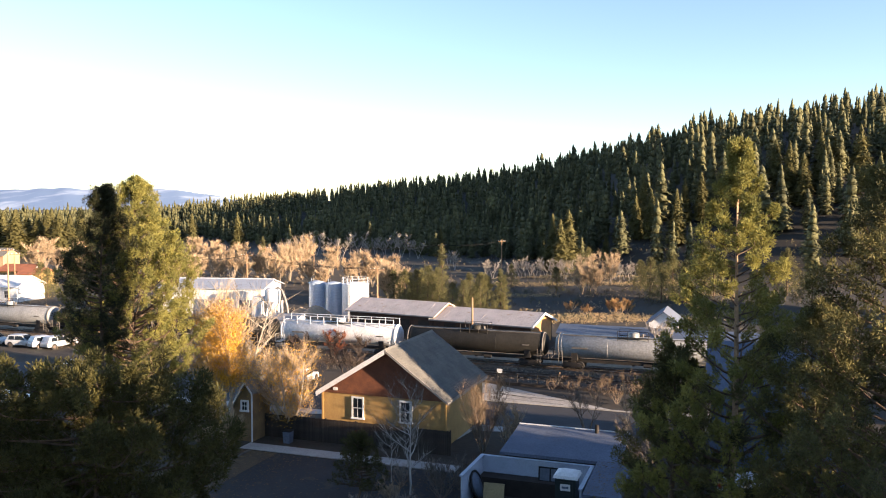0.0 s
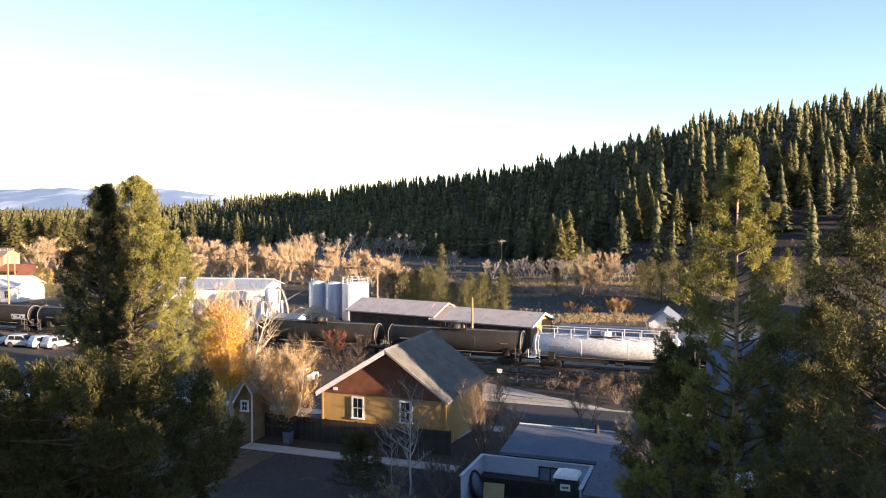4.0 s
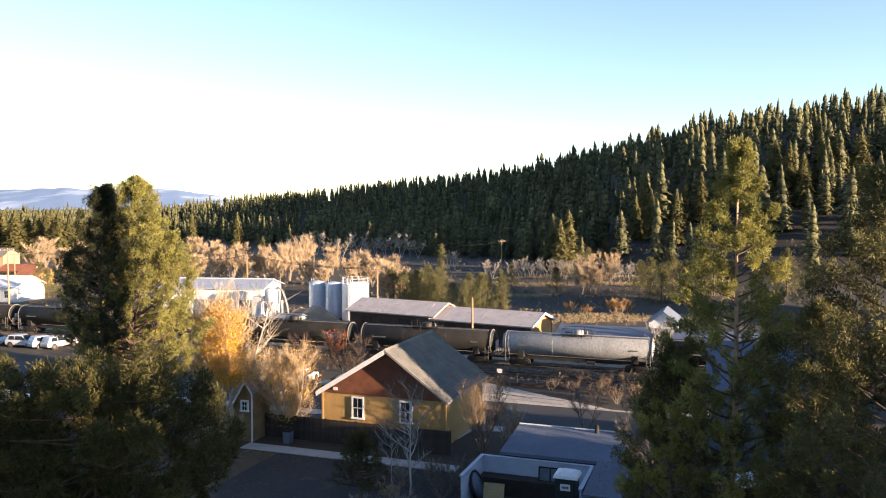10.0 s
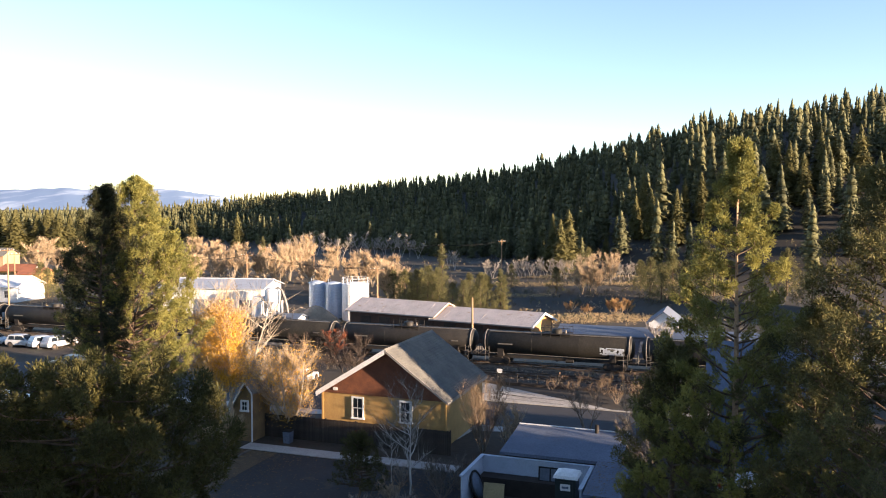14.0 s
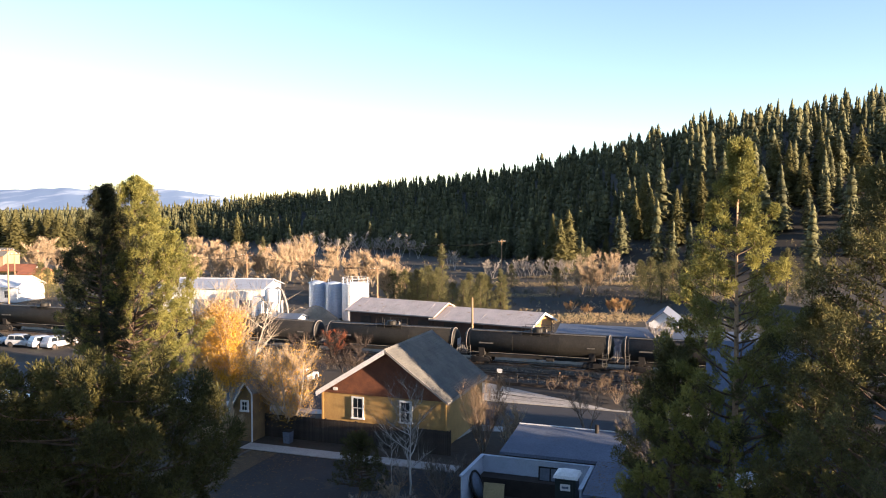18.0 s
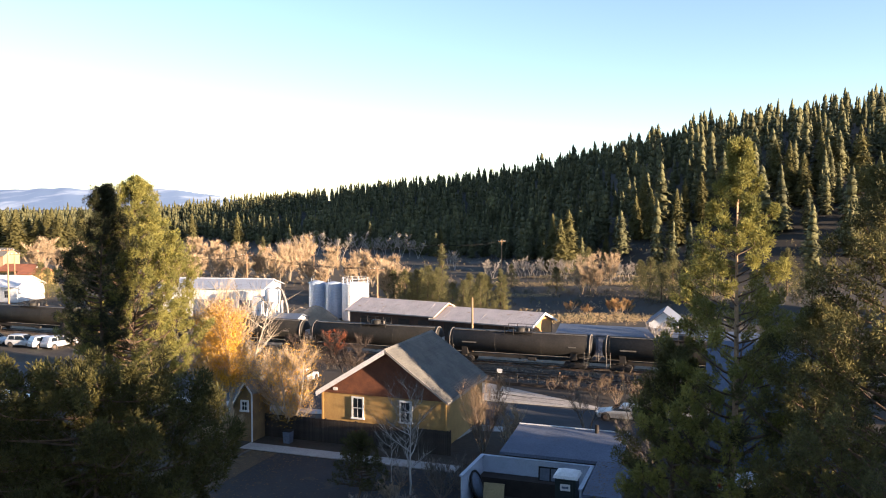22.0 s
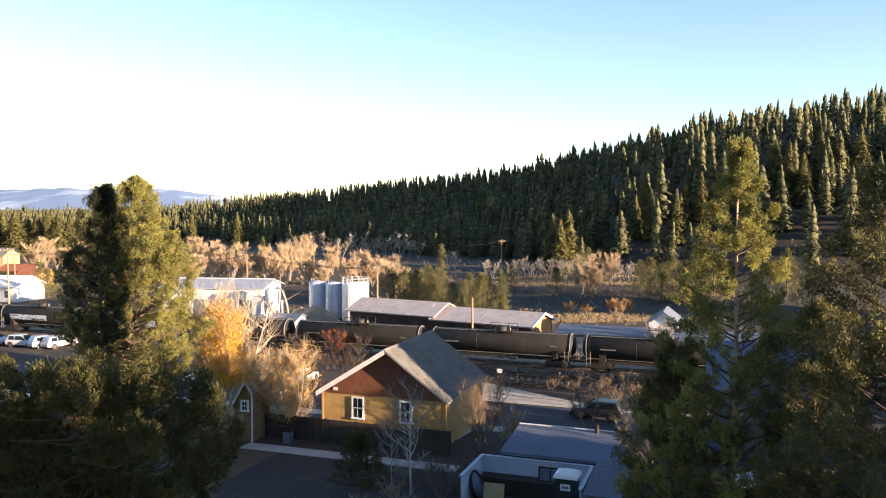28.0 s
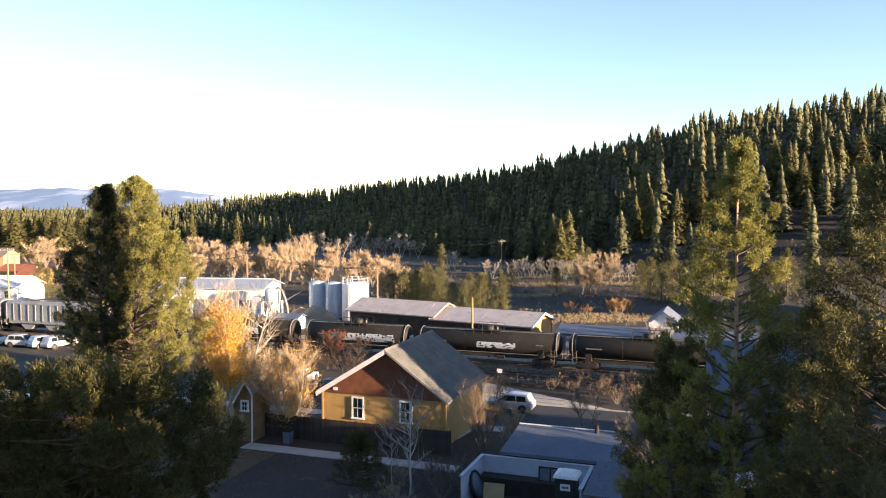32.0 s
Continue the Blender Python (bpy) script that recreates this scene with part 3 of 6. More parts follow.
def tuft(nr, at, axis, size, count, width=0.015):
    """A full, rounded brush of short needles round a twig's end, as an array of triangles."""
    axis = np.asarray(axis) / (np.linalg.norm(axis) + 1e-9)
    d = nr.normal(size=(count, 3))
    d /= np.linalg.norm(d, axis=1)[:, None]
    along = (d @ axis)[:, None]
    shell = (d - axis * along) * 0.4 * size + axis * along * 0.58 * size
    root = np.asarray(at) + shell * nr.uniform(0.35, 0.85, (count, 1))
    out = d + axis * 0.45 + nr.normal(size=(count, 3)) * 0.45
    out /= np.linalg.norm(out, axis=1)[:, None]
    tip = root + out * (0.05 + 0.1 * size) * nr.uniform(0.7, 1.3, (count, 1))
    side = np.cross(out, nr.normal(size=(count, 3)))
    side /= np.linalg.norm(side, axis=1)[:, None] + 1e-9
    w = width * nr.uniform(0.7, 1.3, (count, 1))
    return np.stack([root - side * w, root + side * w, tip], axis=1)


def pine(name, m, height, crown_from, radius, label, seed, material, limbs_n=60, tuft_size=0.7, needles=130, width=0.021, bark=None, lean=(0, 0), trunk_r=0.2, gap=0.0, bare=0.0, flat=False):
    """A pine: leaning trunk, rising limbs with side twigs, brushes of needles at their ends."""
    rng, nr = random.Random(seed), np.random.RandomState(seed)
    t = thing(name, m, label, "pine tree", "pines by the yard")
    tr = Geo()
    steps = 14

    def stem(h):
        k = h / height
        return Vector((lean[0] * k + 0.12 * math.sin(k * 7 + seed), lean[1] * k + 0.1 * math.cos(k * 6 + seed), h))
    hs = [height * i / steps for i in range(steps + 1)]
    tr.path([stem(a) for a in hs], [trunk_r * (1 - a / height * 0.93) for a in hs], 9)
    part("trunk", tr, bark or M_BARK, t)
    nd, bl = Bulk(), Geo()
    for i in range(limbs_n):
        lg = Geo()
        k = (i + rng.random()) / limbs_n
        h = crown_from + (height - crown_from) * k
        r = radius(k) * rng.uniform(0.7, 1.12)
        if rng.random() < gap:
            continue
        az = i * 2.4 + rng.uniform(-0.4, 0.4)
        rise = rng.uniform(0.05, 0.3) + (0.1 if flat else 0.5) * k
        p = stem(h)
        d = Vector((math.cos(az), math.sin(az), rise - 0.25))
        n = max(3, int(r / 0.5))
        pts = [p]
        for j in range(n):
            d = (d + Vector((rng.uniform(-0.15, 0.15), rng.uniform(-0.15, 0.15), (0.2 * j / n if flat else 0.12)))).normalized()
            pts.append(pts[-1] + d * (r / n))
        lr = 0.018 + (0.012 if flat else 0.018) * r * (1 - 0.4 * k)
        lg.path(pts, [lr * (1 - j / (n + 0.5)) for j in range(n + 1)], 5)
        for j in range(1, n + 1):
            f = j / n
            if f < (0.12 if flat else 0.3) + bare:
                continue
            for _ in range((2 if j % 2 else 1) if j < n else 3):
                q = pts[j]
                up = rng.uniform(0.2, 0.9) if flat else rng.uniform(-0.1, 0.9)
                dd = (d + Vector((rng.uniform(-1.1, 1.1), rng.uniform(-1.1, 1.1), up))).normalized()
                e = q + dd * rng.uniform(0.3, 0.85) * (0.22 + 0.27 * min(r, 3.0))
                bl.tube(q, e, 0.014, 0.008, 4, False)
                nd.tris(tuft(nr, e, dd * 0.6 + Vector((0, 0, 1.0 if flat else 0.6)), tuft_size * rng.uniform(0.7, 1.2), needles, width))
        part("limb", lg, M_BARK, t)
    for j in range(14):
        nd.tris(tuft(nr, stem(height) + Vector((rng.uniform(-.25, .25), rng.uniform(-.25, .25), rng.uniform(-1.1, -0.2))), (0, 0, 1), tuft_size * 0.7, needles, width))
    part("branchwork", bl, M_BARK, t)["kind"] = "stuff"
    part("crown", nd.mesh("crown", material), material, t)
    return t


def spot(px_u, y):
    """A place on the ground y metres ahead at a sideways slope px_u."""
    return pose(px_u * y, y, ground_z(px_u * y, y) - 0.1)


def cone(big, small, power=0.8):
    return lambda k: small + (big - small) * (1 - k) ** power


def shape(*pairs):
    """Crown radius by height: pairs of (0 at the crown's foot to 1 at its top, metres)."""
    return lambda k: ramp(k, pairs)


# pine bark lightened to paint sun on the tall pine's trunk
M_SUNLITBARK = surface("sunlit_pine_bark", (0.40, 0.27, 0.17), (0.27, 0.18, 0.115), 0.9, scale=4, fine=20, bump=0.6)


def build_near_pines():
    pine("pine_tree", spot(0.353, 30), 19.15, 1.5, shape((0, 4.6), (0.25, 4.6), (0.4, 3.4), (0.55, 2.3), (0.7, 1.6), (0.86, 0.85), (0.95, 0.45), (1, 0.15)), "tall young pine with a sunlit open crown", 11, M_NEEDLE_SUNLIT, 125, tuft_size=0.62, needles=180, lean=(0.35, 0), gap=0.06, bark=M_SUNLITBARK, bare=0.2)
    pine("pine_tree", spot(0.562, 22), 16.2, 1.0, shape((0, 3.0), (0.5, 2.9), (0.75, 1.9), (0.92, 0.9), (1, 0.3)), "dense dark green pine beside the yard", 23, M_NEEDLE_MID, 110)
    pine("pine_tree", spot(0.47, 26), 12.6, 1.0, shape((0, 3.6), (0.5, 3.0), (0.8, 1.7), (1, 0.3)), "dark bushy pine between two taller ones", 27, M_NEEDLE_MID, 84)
    pine("pine_tree", spot(-0.425, 50), 19.7, 9.8, shape((0, 1.4), (0.35, 2.4), (0.6, 1.7), (0.85, 0.9), (1, 0.2)), "pine with a dark shaded crown and curved bare trunk", 31, M_NEEDLE_SHADED, 80, lean=(0.5, 0))
    pine("pine_tree", spot(-0.388, 54), 20.25, 5.0, shape((0, 3.0), (0.15, 4.8), (0.36, 5.0), (0.5, 4.2), (0.65, 3.0), (0.77, 2.0), (0.87, 1.4), (0.95, 0.7), (1, 0.15)), "tall pine with olive sunlit needles", 37, M_NEEDLE_SUNLIT, 165, lean=(0.7, 0), bare=0.1, tuft_size=0.78, needles=140, width=0.026)
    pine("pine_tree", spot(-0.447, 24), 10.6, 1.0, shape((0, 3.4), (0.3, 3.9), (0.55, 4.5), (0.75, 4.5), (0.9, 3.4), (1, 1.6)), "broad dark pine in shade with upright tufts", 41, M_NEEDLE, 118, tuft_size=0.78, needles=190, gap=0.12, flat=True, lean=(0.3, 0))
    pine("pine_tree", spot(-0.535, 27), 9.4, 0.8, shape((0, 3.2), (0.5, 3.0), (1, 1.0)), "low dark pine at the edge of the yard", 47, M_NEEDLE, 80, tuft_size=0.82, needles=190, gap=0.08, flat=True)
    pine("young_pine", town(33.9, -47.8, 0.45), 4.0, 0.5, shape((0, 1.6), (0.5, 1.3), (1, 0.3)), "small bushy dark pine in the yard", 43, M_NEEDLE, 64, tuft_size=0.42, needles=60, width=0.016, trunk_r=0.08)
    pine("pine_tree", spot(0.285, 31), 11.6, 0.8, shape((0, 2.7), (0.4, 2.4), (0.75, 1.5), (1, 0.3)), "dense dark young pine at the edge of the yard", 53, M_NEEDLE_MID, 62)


build_near_pines()


# ---------- train ----------
def running_gear(t, c, z=0.0):
    """Two bogies with their wheels, c metres from the middle."""
    for sx in (-1, 1):
        m = sx * c
        bogie = part("bogie", Geo().box(m - 0.25, m + 0.25, -1.0, 1.0, 0.5, 0.85), M_DARKMETAL, t)
        for y in (-1.08, 1.08):
            fr = Geo().prism([(m - 1.2, 0.35), (m - 1.1, 0.62), (m - 0.4, 0.82), (m + 0.4, 0.82), (m + 1.1, 0.62), (m + 1.2, 0.35), (m + 0.7, 0.36), (m + 0.35, 0.2), (m - 0.35, 0.2), (m - 0.7, 0.36)], "y", y - 0.08, y + 0.08)
            part("side_frame", fr, M_DARKMETAL, bogie)
        for dx in (-0.88, 0.88):
            ws = Geo()
            for y in (-0.78, 0.78):
                ws.lathe([(0.07, y - 0.07), (0.3, y - 0.05), (0.42, y - 0.07), (0.45, y - 0.05), (0.46, y + 0.06), (0.42, y + 0.07), (0.3, y + 0.03), (0.07, y + 0.07)], "y", 18)
            ws.tube((0, -1.05, 0), (0, 1.05, 0), 0.08, seg=8)
            ws.box(-0.04, 0.04, -0.86, -0.84, -0.38, 0.38)
            w = part("wheelset", ws, M_WHEEL, bogie)
            w.matrix_parent_inverse = pose(m + dx, 0, 0.46)


def tank_car(name, paint, label, rails=False, H=8.45):
    """A railway tank wagon, its middle at the origin, running along x; z is above the rail."""
    t = thing(name, pose(0, 0, 0), label, "tank wagon", "wagons of the train")
    R, zc = 1.37, 2.62
    prof = [(0.0, -H - 0.55), (0.5, -H - 0.52), (0.95, -H - 0.42), (1.18, -H - 0.24), (R - 0.06, -H - 0.04), (R, -H + 0.1), (R, 0.0), (R, H - 0.1), (R - 0.06, H + 0.04), (1.18, H + 0.24), (0.95, H + 0.42), (0.5, H + 0.52), (0.0, H + 0.55)]
    part("tank", Geo().lathe(prof, "x", 36, (0, 0, zc)), paint, t)
    for x in (-H + 0.35, -H * 0.33, H * 0.33, H - 0.35):
        part("weld_band", Geo().lathe([(R - 0.02, x - 0.03), (R + 0.005, x - 0.03), (R + 0.005, x + 0.03), (R - 0.02, x + 0.03)], "x", 36, (0, 0, zc)), paint, t)
    for sx in (-1, 1):
        # on dark tanks the ring is coloured pale to paint its sunlit rim
        part("head_ring", Geo().lathe([(R - 0.02, sx * (H - 0.06)), (R + 0.05, sx * (H - 0.06)), (R + 0.05, sx * (H + 0.06)), (R - 0.08, sx * (H + 0.06))], "x", 36, (0, 0, zc)), paint if rails else M_PALESTEEL, t, "reinforcing ring paled for sun on the tank end")
    part("sill", Geo().box(-H - 0.75, H + 0.75, -0.3, 0.3, 0.75, 1.12), M_DARKMETAL, t)
    for x in (-H + 1.85, H - 1.85):
        part("saddle", Geo().prism([(-1.1, 1.05), (1.1, 1.05), (1.2, 1.95), (0.8, 1.4), (-0.8, 1.4), (-1.2, 1.95)], "x", x - 0.35, x + 0.35), M_DARKMETAL, t)
    part("manway_housing", Geo().lathe([(0.62, 3.90), (0.62, 4.35), (0.55, 4.45), (0.0, 4.47)], "z", 20), paint, t)
    part("valve", Geo().tube((1.0, 0.1, 3.90), (1.0, 0.1, 4.35), 0.14, 0.12, 10), M_PALESTEEL, t)
    # pale strip paints the lit line along the tank's top
    part("running_board", Geo().box(-H + 0.4, H - 0.4, -0.62, -0.3, 3.87, 3.95), paint if rails else M_PALESTEEL, t, "narrow walkway along the tank top, paled for its lit edge")
    wk = Geo()
    wk.box(-1.7, 1.7, -1.0, -0.63, 3.93, 3.99)
    part("platform", wk, M_DARKMETAL, t)
    part("platform", Geo().box(-1.7, 1.7, 0.63, 1.0, 3.93, 3.99), M_DARKMETAL, t)
    rl = Geo()
    x0, n, top, r = (H - 0.2, 8, 4.63, 0.05) if rails else (1.7, 3, 4.70, 0.028)
    for y in (-0.98, 0.98):
        for i in range(n + 1):
            x = -x0 + 2 * x0 * i / n
            rl.tube((x, y, 3.60), (x, y, top), r, seg=5)
        rl.tube((-x0, y, top), (x0, y, top), r, seg=5)
    part("guard_rail", rl, paint if rails else M_DARKMETAL, t, "full-length white guard rail" if rails else "")
    for sx in (-1, 1):
        for y in (-1.45, 1.45):
            ld = Geo()
            for xx in (0.1, 0.55):
                ld.tube((sx * (H - xx), y, 0.55), (sx * (H - xx), y, 2.2), 0.03, seg=5)
            for k in range(5):
                ld.tube((sx * (H - 0.1), y, 0.65 + k * 0.33), (sx * (H - 0.55), y, 0.65 + k * 0.33), 0.024, seg=5)
            part("ladder", ld, paint if rails else M_PALESTEEL, t)
        e = H + 0.85
        pf = Geo().box(min(sx * (H + 0.1), sx * e), max(sx * (H + 0.1), sx * e), -1.45, 1.45, 1.13, 1.19)
        part("end_platform", pf, paint if rails else M_DARKMETAL, t)
        rg = Geo()
        for y in (-1.42, 0, 1.42):
            rg.tube((sx * (e - 0.04), y, 1.15), (sx * (e - 0.04), y, 2.1), 0.03, seg=5)
        rg.tube((sx * (e - 0.04), -1.45, 2.1), (sx * (e - 0.04), 1.45, 2.1), 0.03, seg=5)
        part("end_rail", rg, paint if rails else M_PALESTEEL, t)
        part("coupler", Geo().box(min(sx * (H + 0.75), sx * (H + 0.93)), max(sx * (H + 0.75), sx * (H + 0.93)), -0.12, 0.12, 0.72, 0.98), M_DARKMETAL, t)
    part("brake_cylinder", Geo().tube((1.2, -0.7, 0.85), (2.1, -0.7, 0.85), 0.2, seg=12), M_DARKMETAL, t)
    part("outlet", Geo().tube((0, 0, 0.62), (0, 0, 1.15), 0.18, seg=12), M_DARKMETAL, t)
    part("data_plate", Geo().box(-H + 1.6, -H + 3.4, -R - 0.03, -R - 0.012, zc - 0.14, zc + 0.02), M_PALESTEEL, t, "pale stencilled lettering bar")
    part("data_plate", Geo().box(H - 2.4, H - 1.5, -R - 0.03, -R - 0.012, zc - 0.1, zc + 0.04), M_PALESTEEL, t, "pale stencilled lettering bar")
    running_gear(t, H - 1.65)
    return t


def hopper_car(name, paint, label, H=8.6):
    """A covered hopper wagon with ribbed sides and sloping ends."""
    t = thing(name, pose(0, 0, 0), label, "hopper wagon", "wagons of the train")
    body = Geo().prism([(-H + 1.5, 1.5), (H - 1.5, 1.5), (H, 2.4), (H, 4.35), (-H, 4.35), (-H, 2.4)], "y", -1.5, 1.5)
    part("body", body, paint, t)
    part("roof", Geo().prism([(-1.5, 4.36), (1.5, 4.36), (0.9, 4.72), (-0.9, 4.72)], "x", -H, H), paint, t)
    for i in range(13):
        x = -H + 0.25 + i * (2 * H - 0.5) / 12
        for y in (-1.58, 1.503):
            part("rib", Geo().box(x - 0.06, x + 0.06, y, y + 0.077, 1.9, 4.3), paint, t)
    for x in (-4.6, 0, 4.6):
        part("hopper_bay", Geo().prism([(x - 1.6, 1.5), (x + 1.6, 1.5), (x + 0.5, 0.55), (x - 0.5, 0.55)], "y", -1.2, 1.2), paint, t)
        part("hatch", Geo().box(x - 1.6, x + 1.6, -0.4, 0.4, 4.73, 4.84), M_PALESTEEL, t)
    part("sill", Geo().box(-H - 0.3, H + 0.3, -0.3, 0.3, 0.75, 1.1), M_DARKMETAL, t)
    for sx in (-1, 1):
        part("end_ladder", Geo().box(sx * (H + 0.05) - 0.03, sx * (H + 0.05) + 0.03, -1.4, -0.9, 1.1, 4.4), M_PALESTEEL, t)
        part("coupler", Geo().box(min(sx * H, sx * (H + 0.75)), max(sx * H, sx * (H + 0.75)), -0.12, 0.12, 0.72, 0.98), M_DARKMETAL, t)
    running_gear(t, H - 1.6)
    return t


M_PALESTEEL = surface("pale_steel", (0.17, 0.155, 0.135), (0.11, 0.10, 0.09), 0.7, 0.2, scale=1.5, fine=10, bump=0.1)
PITCH = 18.79
# 0 is the white wagon, lower numbers follow it
PAINT = {0: "white", 2: "grey", -3: "grey", -4: "black", -6: "black", -9: "black", -1: "black", -12: "black", -15: "short", -16: "short", -17: "short", -18: "hopper", -19: "hopper"}
LENGTH = {0: 17.8, -15: 16.0, -16: 16.0, -17: 16.0, -18: 18.3, -19: 18.3}
wagons = {}


def build_train():
    made = (
        ("white", tank_car("tank_wagon", M_WHITETANK, "white railway tank wagon with full-length guard rails", True, 8.0)),
        ("grey", tank_car("tank_wagon", M_GREYTANK, "grey railway tank wagon rolling on the main line")),
        ("black", tank_car("tank_wagon", M_BLACKTANK, "sooty black railway tank wagon rolling on the main line")),
        ("olive", tank_car("tank_wagon", M_OLIVETANK, "dusty dark brown railway tank wagon on the main line")),
        ("short", tank_car("tank_wagon", M_OLIVETANK, "short dark brown railway tank wagon with graffiti", False, 6.75)),
        ("hopper", hopper_car("hopper_wagon", M_GREYTANK, "pale grey ribbed railway hopper wagon on the main line")),
    )
    kinds = {k: [t, False] for k, t in made}
    for i in range(4, -20, -1):
        k = kinds[PAINT.get(i, "olive")]
        if not k[1]:
            wagons[i], k[1] = k[0], True
        else:
            wagons[i] = copy_thing(k[0], pose(0, 0, 0))


def graffiti(wagon, x0, x1, low, high, paint, seed, label):
    """A ragged band of spray paint on the near side of a tank."""
    g, R, zc = Geo(), 1.382, 2.62
    nx, na = int((x1 - x0) / 0.12), 9
    ok = set()
    for i in range(nx):
        for j in range(na):
            e = min(i, nx - 1 - i) / 3 + 0.2
            if noise.noise((i * 0.33 + seed, j * 0.45, seed * 1.7)) + 0.25 * min(1, e) - 0.12 * abs(j - na / 2) / na > -0.02:
                ok.add((i, j))
    idx = {}

    def pt(i, j):
        if (i, j) not in idx:
            a = low + (high - low) * j / na
            idx[(i, j)] = len(g.v)
            g.v.append((x0 + i * 0.12, -R * math.cos(a), zc + R * math.sin(a)))
        return idx[(i, j)]
    for i, j in sorted(ok):
        g.f.append((pt(i, j), pt(i + 1, j), pt(i + 1, j + 1), pt(i, j + 1)))
        g.s.append(True)
    part("graffiti", g, paint, wagon, label)


build_train()
M_SPRAY = surface("pale_spray_paint", (0.52, 0.56, 0.60), (0.40, 0.44, 0.50), 0.5, scale=1.5, fine=6, bump=0)
graffiti(wagons[-5], 5.2, 8.0, -0.55, 0.1, M_SPRAY, 3, "pale sprayed graffiti near the tank end")
graffiti(wagons[-14], -1.2, 3.6, -0.5, 0.05, M_SPRAY, 5, "pale sprayed graffiti band")
graffiti(wagons[-15], -3.5, 5.6, -0.6, 0.15, M_SPRAY, 7, "long pale sprayed graffiti band")
graffiti(wagons[-16], -5.0, 2.0, -0.5, 0.1, M_SPRAY, 9, "pale sprayed graffiti band")
for i in (-4, -7, -8, -10, -11, -13, -15):
    # white patches that paint sunlight on the end that faces ahead
    h = 6.75 if PAINT.get(i) == "short" else 8.45
    part("end_placard", Geo().box(h + 0.56, h + 0.585, -0.75, 0.5, 1.65, 2.75), M_WHITE, wagons[i], "white patch that paints sunlight on the tank end")
# along the track: where the coupling behind the white wagon is
TRAIN = ((0, -0.4), (3, 25.0), (6, 50.9), (9, 77.4), (12, 103.75), (14, 121.3), (17, 147.75), (20, 174.2), (22, 192.0), (25, 218.9), (28, 246.1), (30, 264.15), (32, 282.1))


def wagon_middle(i):
    """From the coupling behind the white wagon to the middle of wagon i."""
    if i >= 0:
        return sum(LENGTH.get(k, PITCH) for k in range(0, i)) + LENGTH.get(i, PITCH) / 2
    return -sum(LENGTH.get(k, PITCH) for k in range(i + 1, 0)) - LENGTH.get(i, PITCH) / 2


# ---------- street vehicles ----------
def road_vehicle(name, paint, label, shape="suv", roof_box=False):
    """A car, nose towards +x, standing on z = 0."""
    t = thing(name, pose(0, 0, 0), label, "car", "passing cars")
    if shape == "suv":
        low = [(-2.3, 0.35), (2.25, 0.3), (2.32, 0.6), (2.2, 0.86), (1.15, 1.02), (-2.25, 1.02), (-2.36, 0.8)]
        top = [(1.05, 1.0), (0.25, 1.6), (-0.2, 1.68), (-1.85, 1.66), (-2.2, 1.02)]
        h = 1.68
    else:
        low = [(-2.25, 0.3), (2.2, 0.26), (2.27, 0.5), (2.1, 0.74), (1.0, 0.92), (-1.7, 0.95), (-2.3, 0.85)]
        top = [(0.95, 0.9), (0.1, 1.38), (-0.9, 1.44), (-1.25, 1.38), (-2.0, 0.93)]
        h = 1.44

    def rounded(poly, half, pinch):
        cx = sum(p[0] for p in poly) / len(poly)
        cz = sum(p[1] for p in poly) / len(poly)
        g = Geo()
        rings = []
        for y, s in ((-half, 0.94), (-half + 0.1, 1.0), (half - 0.1, 1.0), (half, 0.94)):
            rings.append([(cx + (p[0] - cx) * s, y * (1 - pinch * (p[1] - poly[0][1])), cz + (p[1] - cz) * s) for p in poly])
        n = len(poly)
        pts = [p for r in rings for p in r]
        f = [tuple(range(n)), tuple(range(4 * n - 1, 3 * n - 1, -1))]
        for k in range(3):
            f += [(k * n + i, (k + 1) * n + i, (k + 1) * n + (i + 1) % n, k * n + (i + 1) % n) for i in range(n)]
        g.add(pts, f)
        bm = bmesh.new()
        bm.from_mesh(g.mesh("shell", paint))
        bmesh.ops.bevel(bm, geom=bm.edges[:], offset=0.07, segments=2, profile=0.6, affect="EDGES", clamp_overlap=True)
        me = bpy.data.meshes.new("shell")
        bm.to_mesh(me)
        bm.free()
        me.materials.append(paint)
        me.polygons.foreach_set("use_smooth", [True] * len(me.polygons))
        return me
    part("body", rounded(low, 0.92, 0.0), paint, t)
    part("cabin", rounded(top, 0.84, 0.18), paint, t)
    (ax, az), (bx, bz) = top[0], top[1]
    for y in (-1, 1):
        for x0, x1 in ((-1.75, -0.85), (-0.78, 0.35)):
            zt = h - 0.14
            yo = 0.855
            fr = 0.45 if x1 > 0 else 0.0
            g = Geo().add([(x0, y * yo, 1.06 if shape == "suv" else 0.98), (x1 + fr, y * yo, 1.06 if shape == "suv" else 0.98), (x1, y * (yo - 0.09), zt), (x0 + 0.08, y * (yo - 0.09), zt)], [(0, 1, 2, 3), (3, 2, 1, 0)])
            part("side_window", g, M_GLASS, t)
    sx = (bz - az) / (ax - bx)
    ws = Geo().add([(ax - 0.02, -0.72, az + 0.06), (ax - 0.02, 0.72, az + 0.06), (bx + 0.08, 0.66, bz - 0.02), (bx + 0.08, -0.66, bz - 0.02)], [(0, 1, 2, 3), (3, 2, 1, 0)])
    for i, p in enumerate(ws.v):
        ws.v[i] = (p[0] + 0.05, p[1], p[2] + 0.05)
    part("windscreen", ws, M_GLASS, t)
    for y in (-0.62, 0.62):
        part("headlight", Geo().box(2.12, 2.29, y - 0.2, y + 0.2, 0.58, 0.76), M_WHITE, t, "clear headlight")
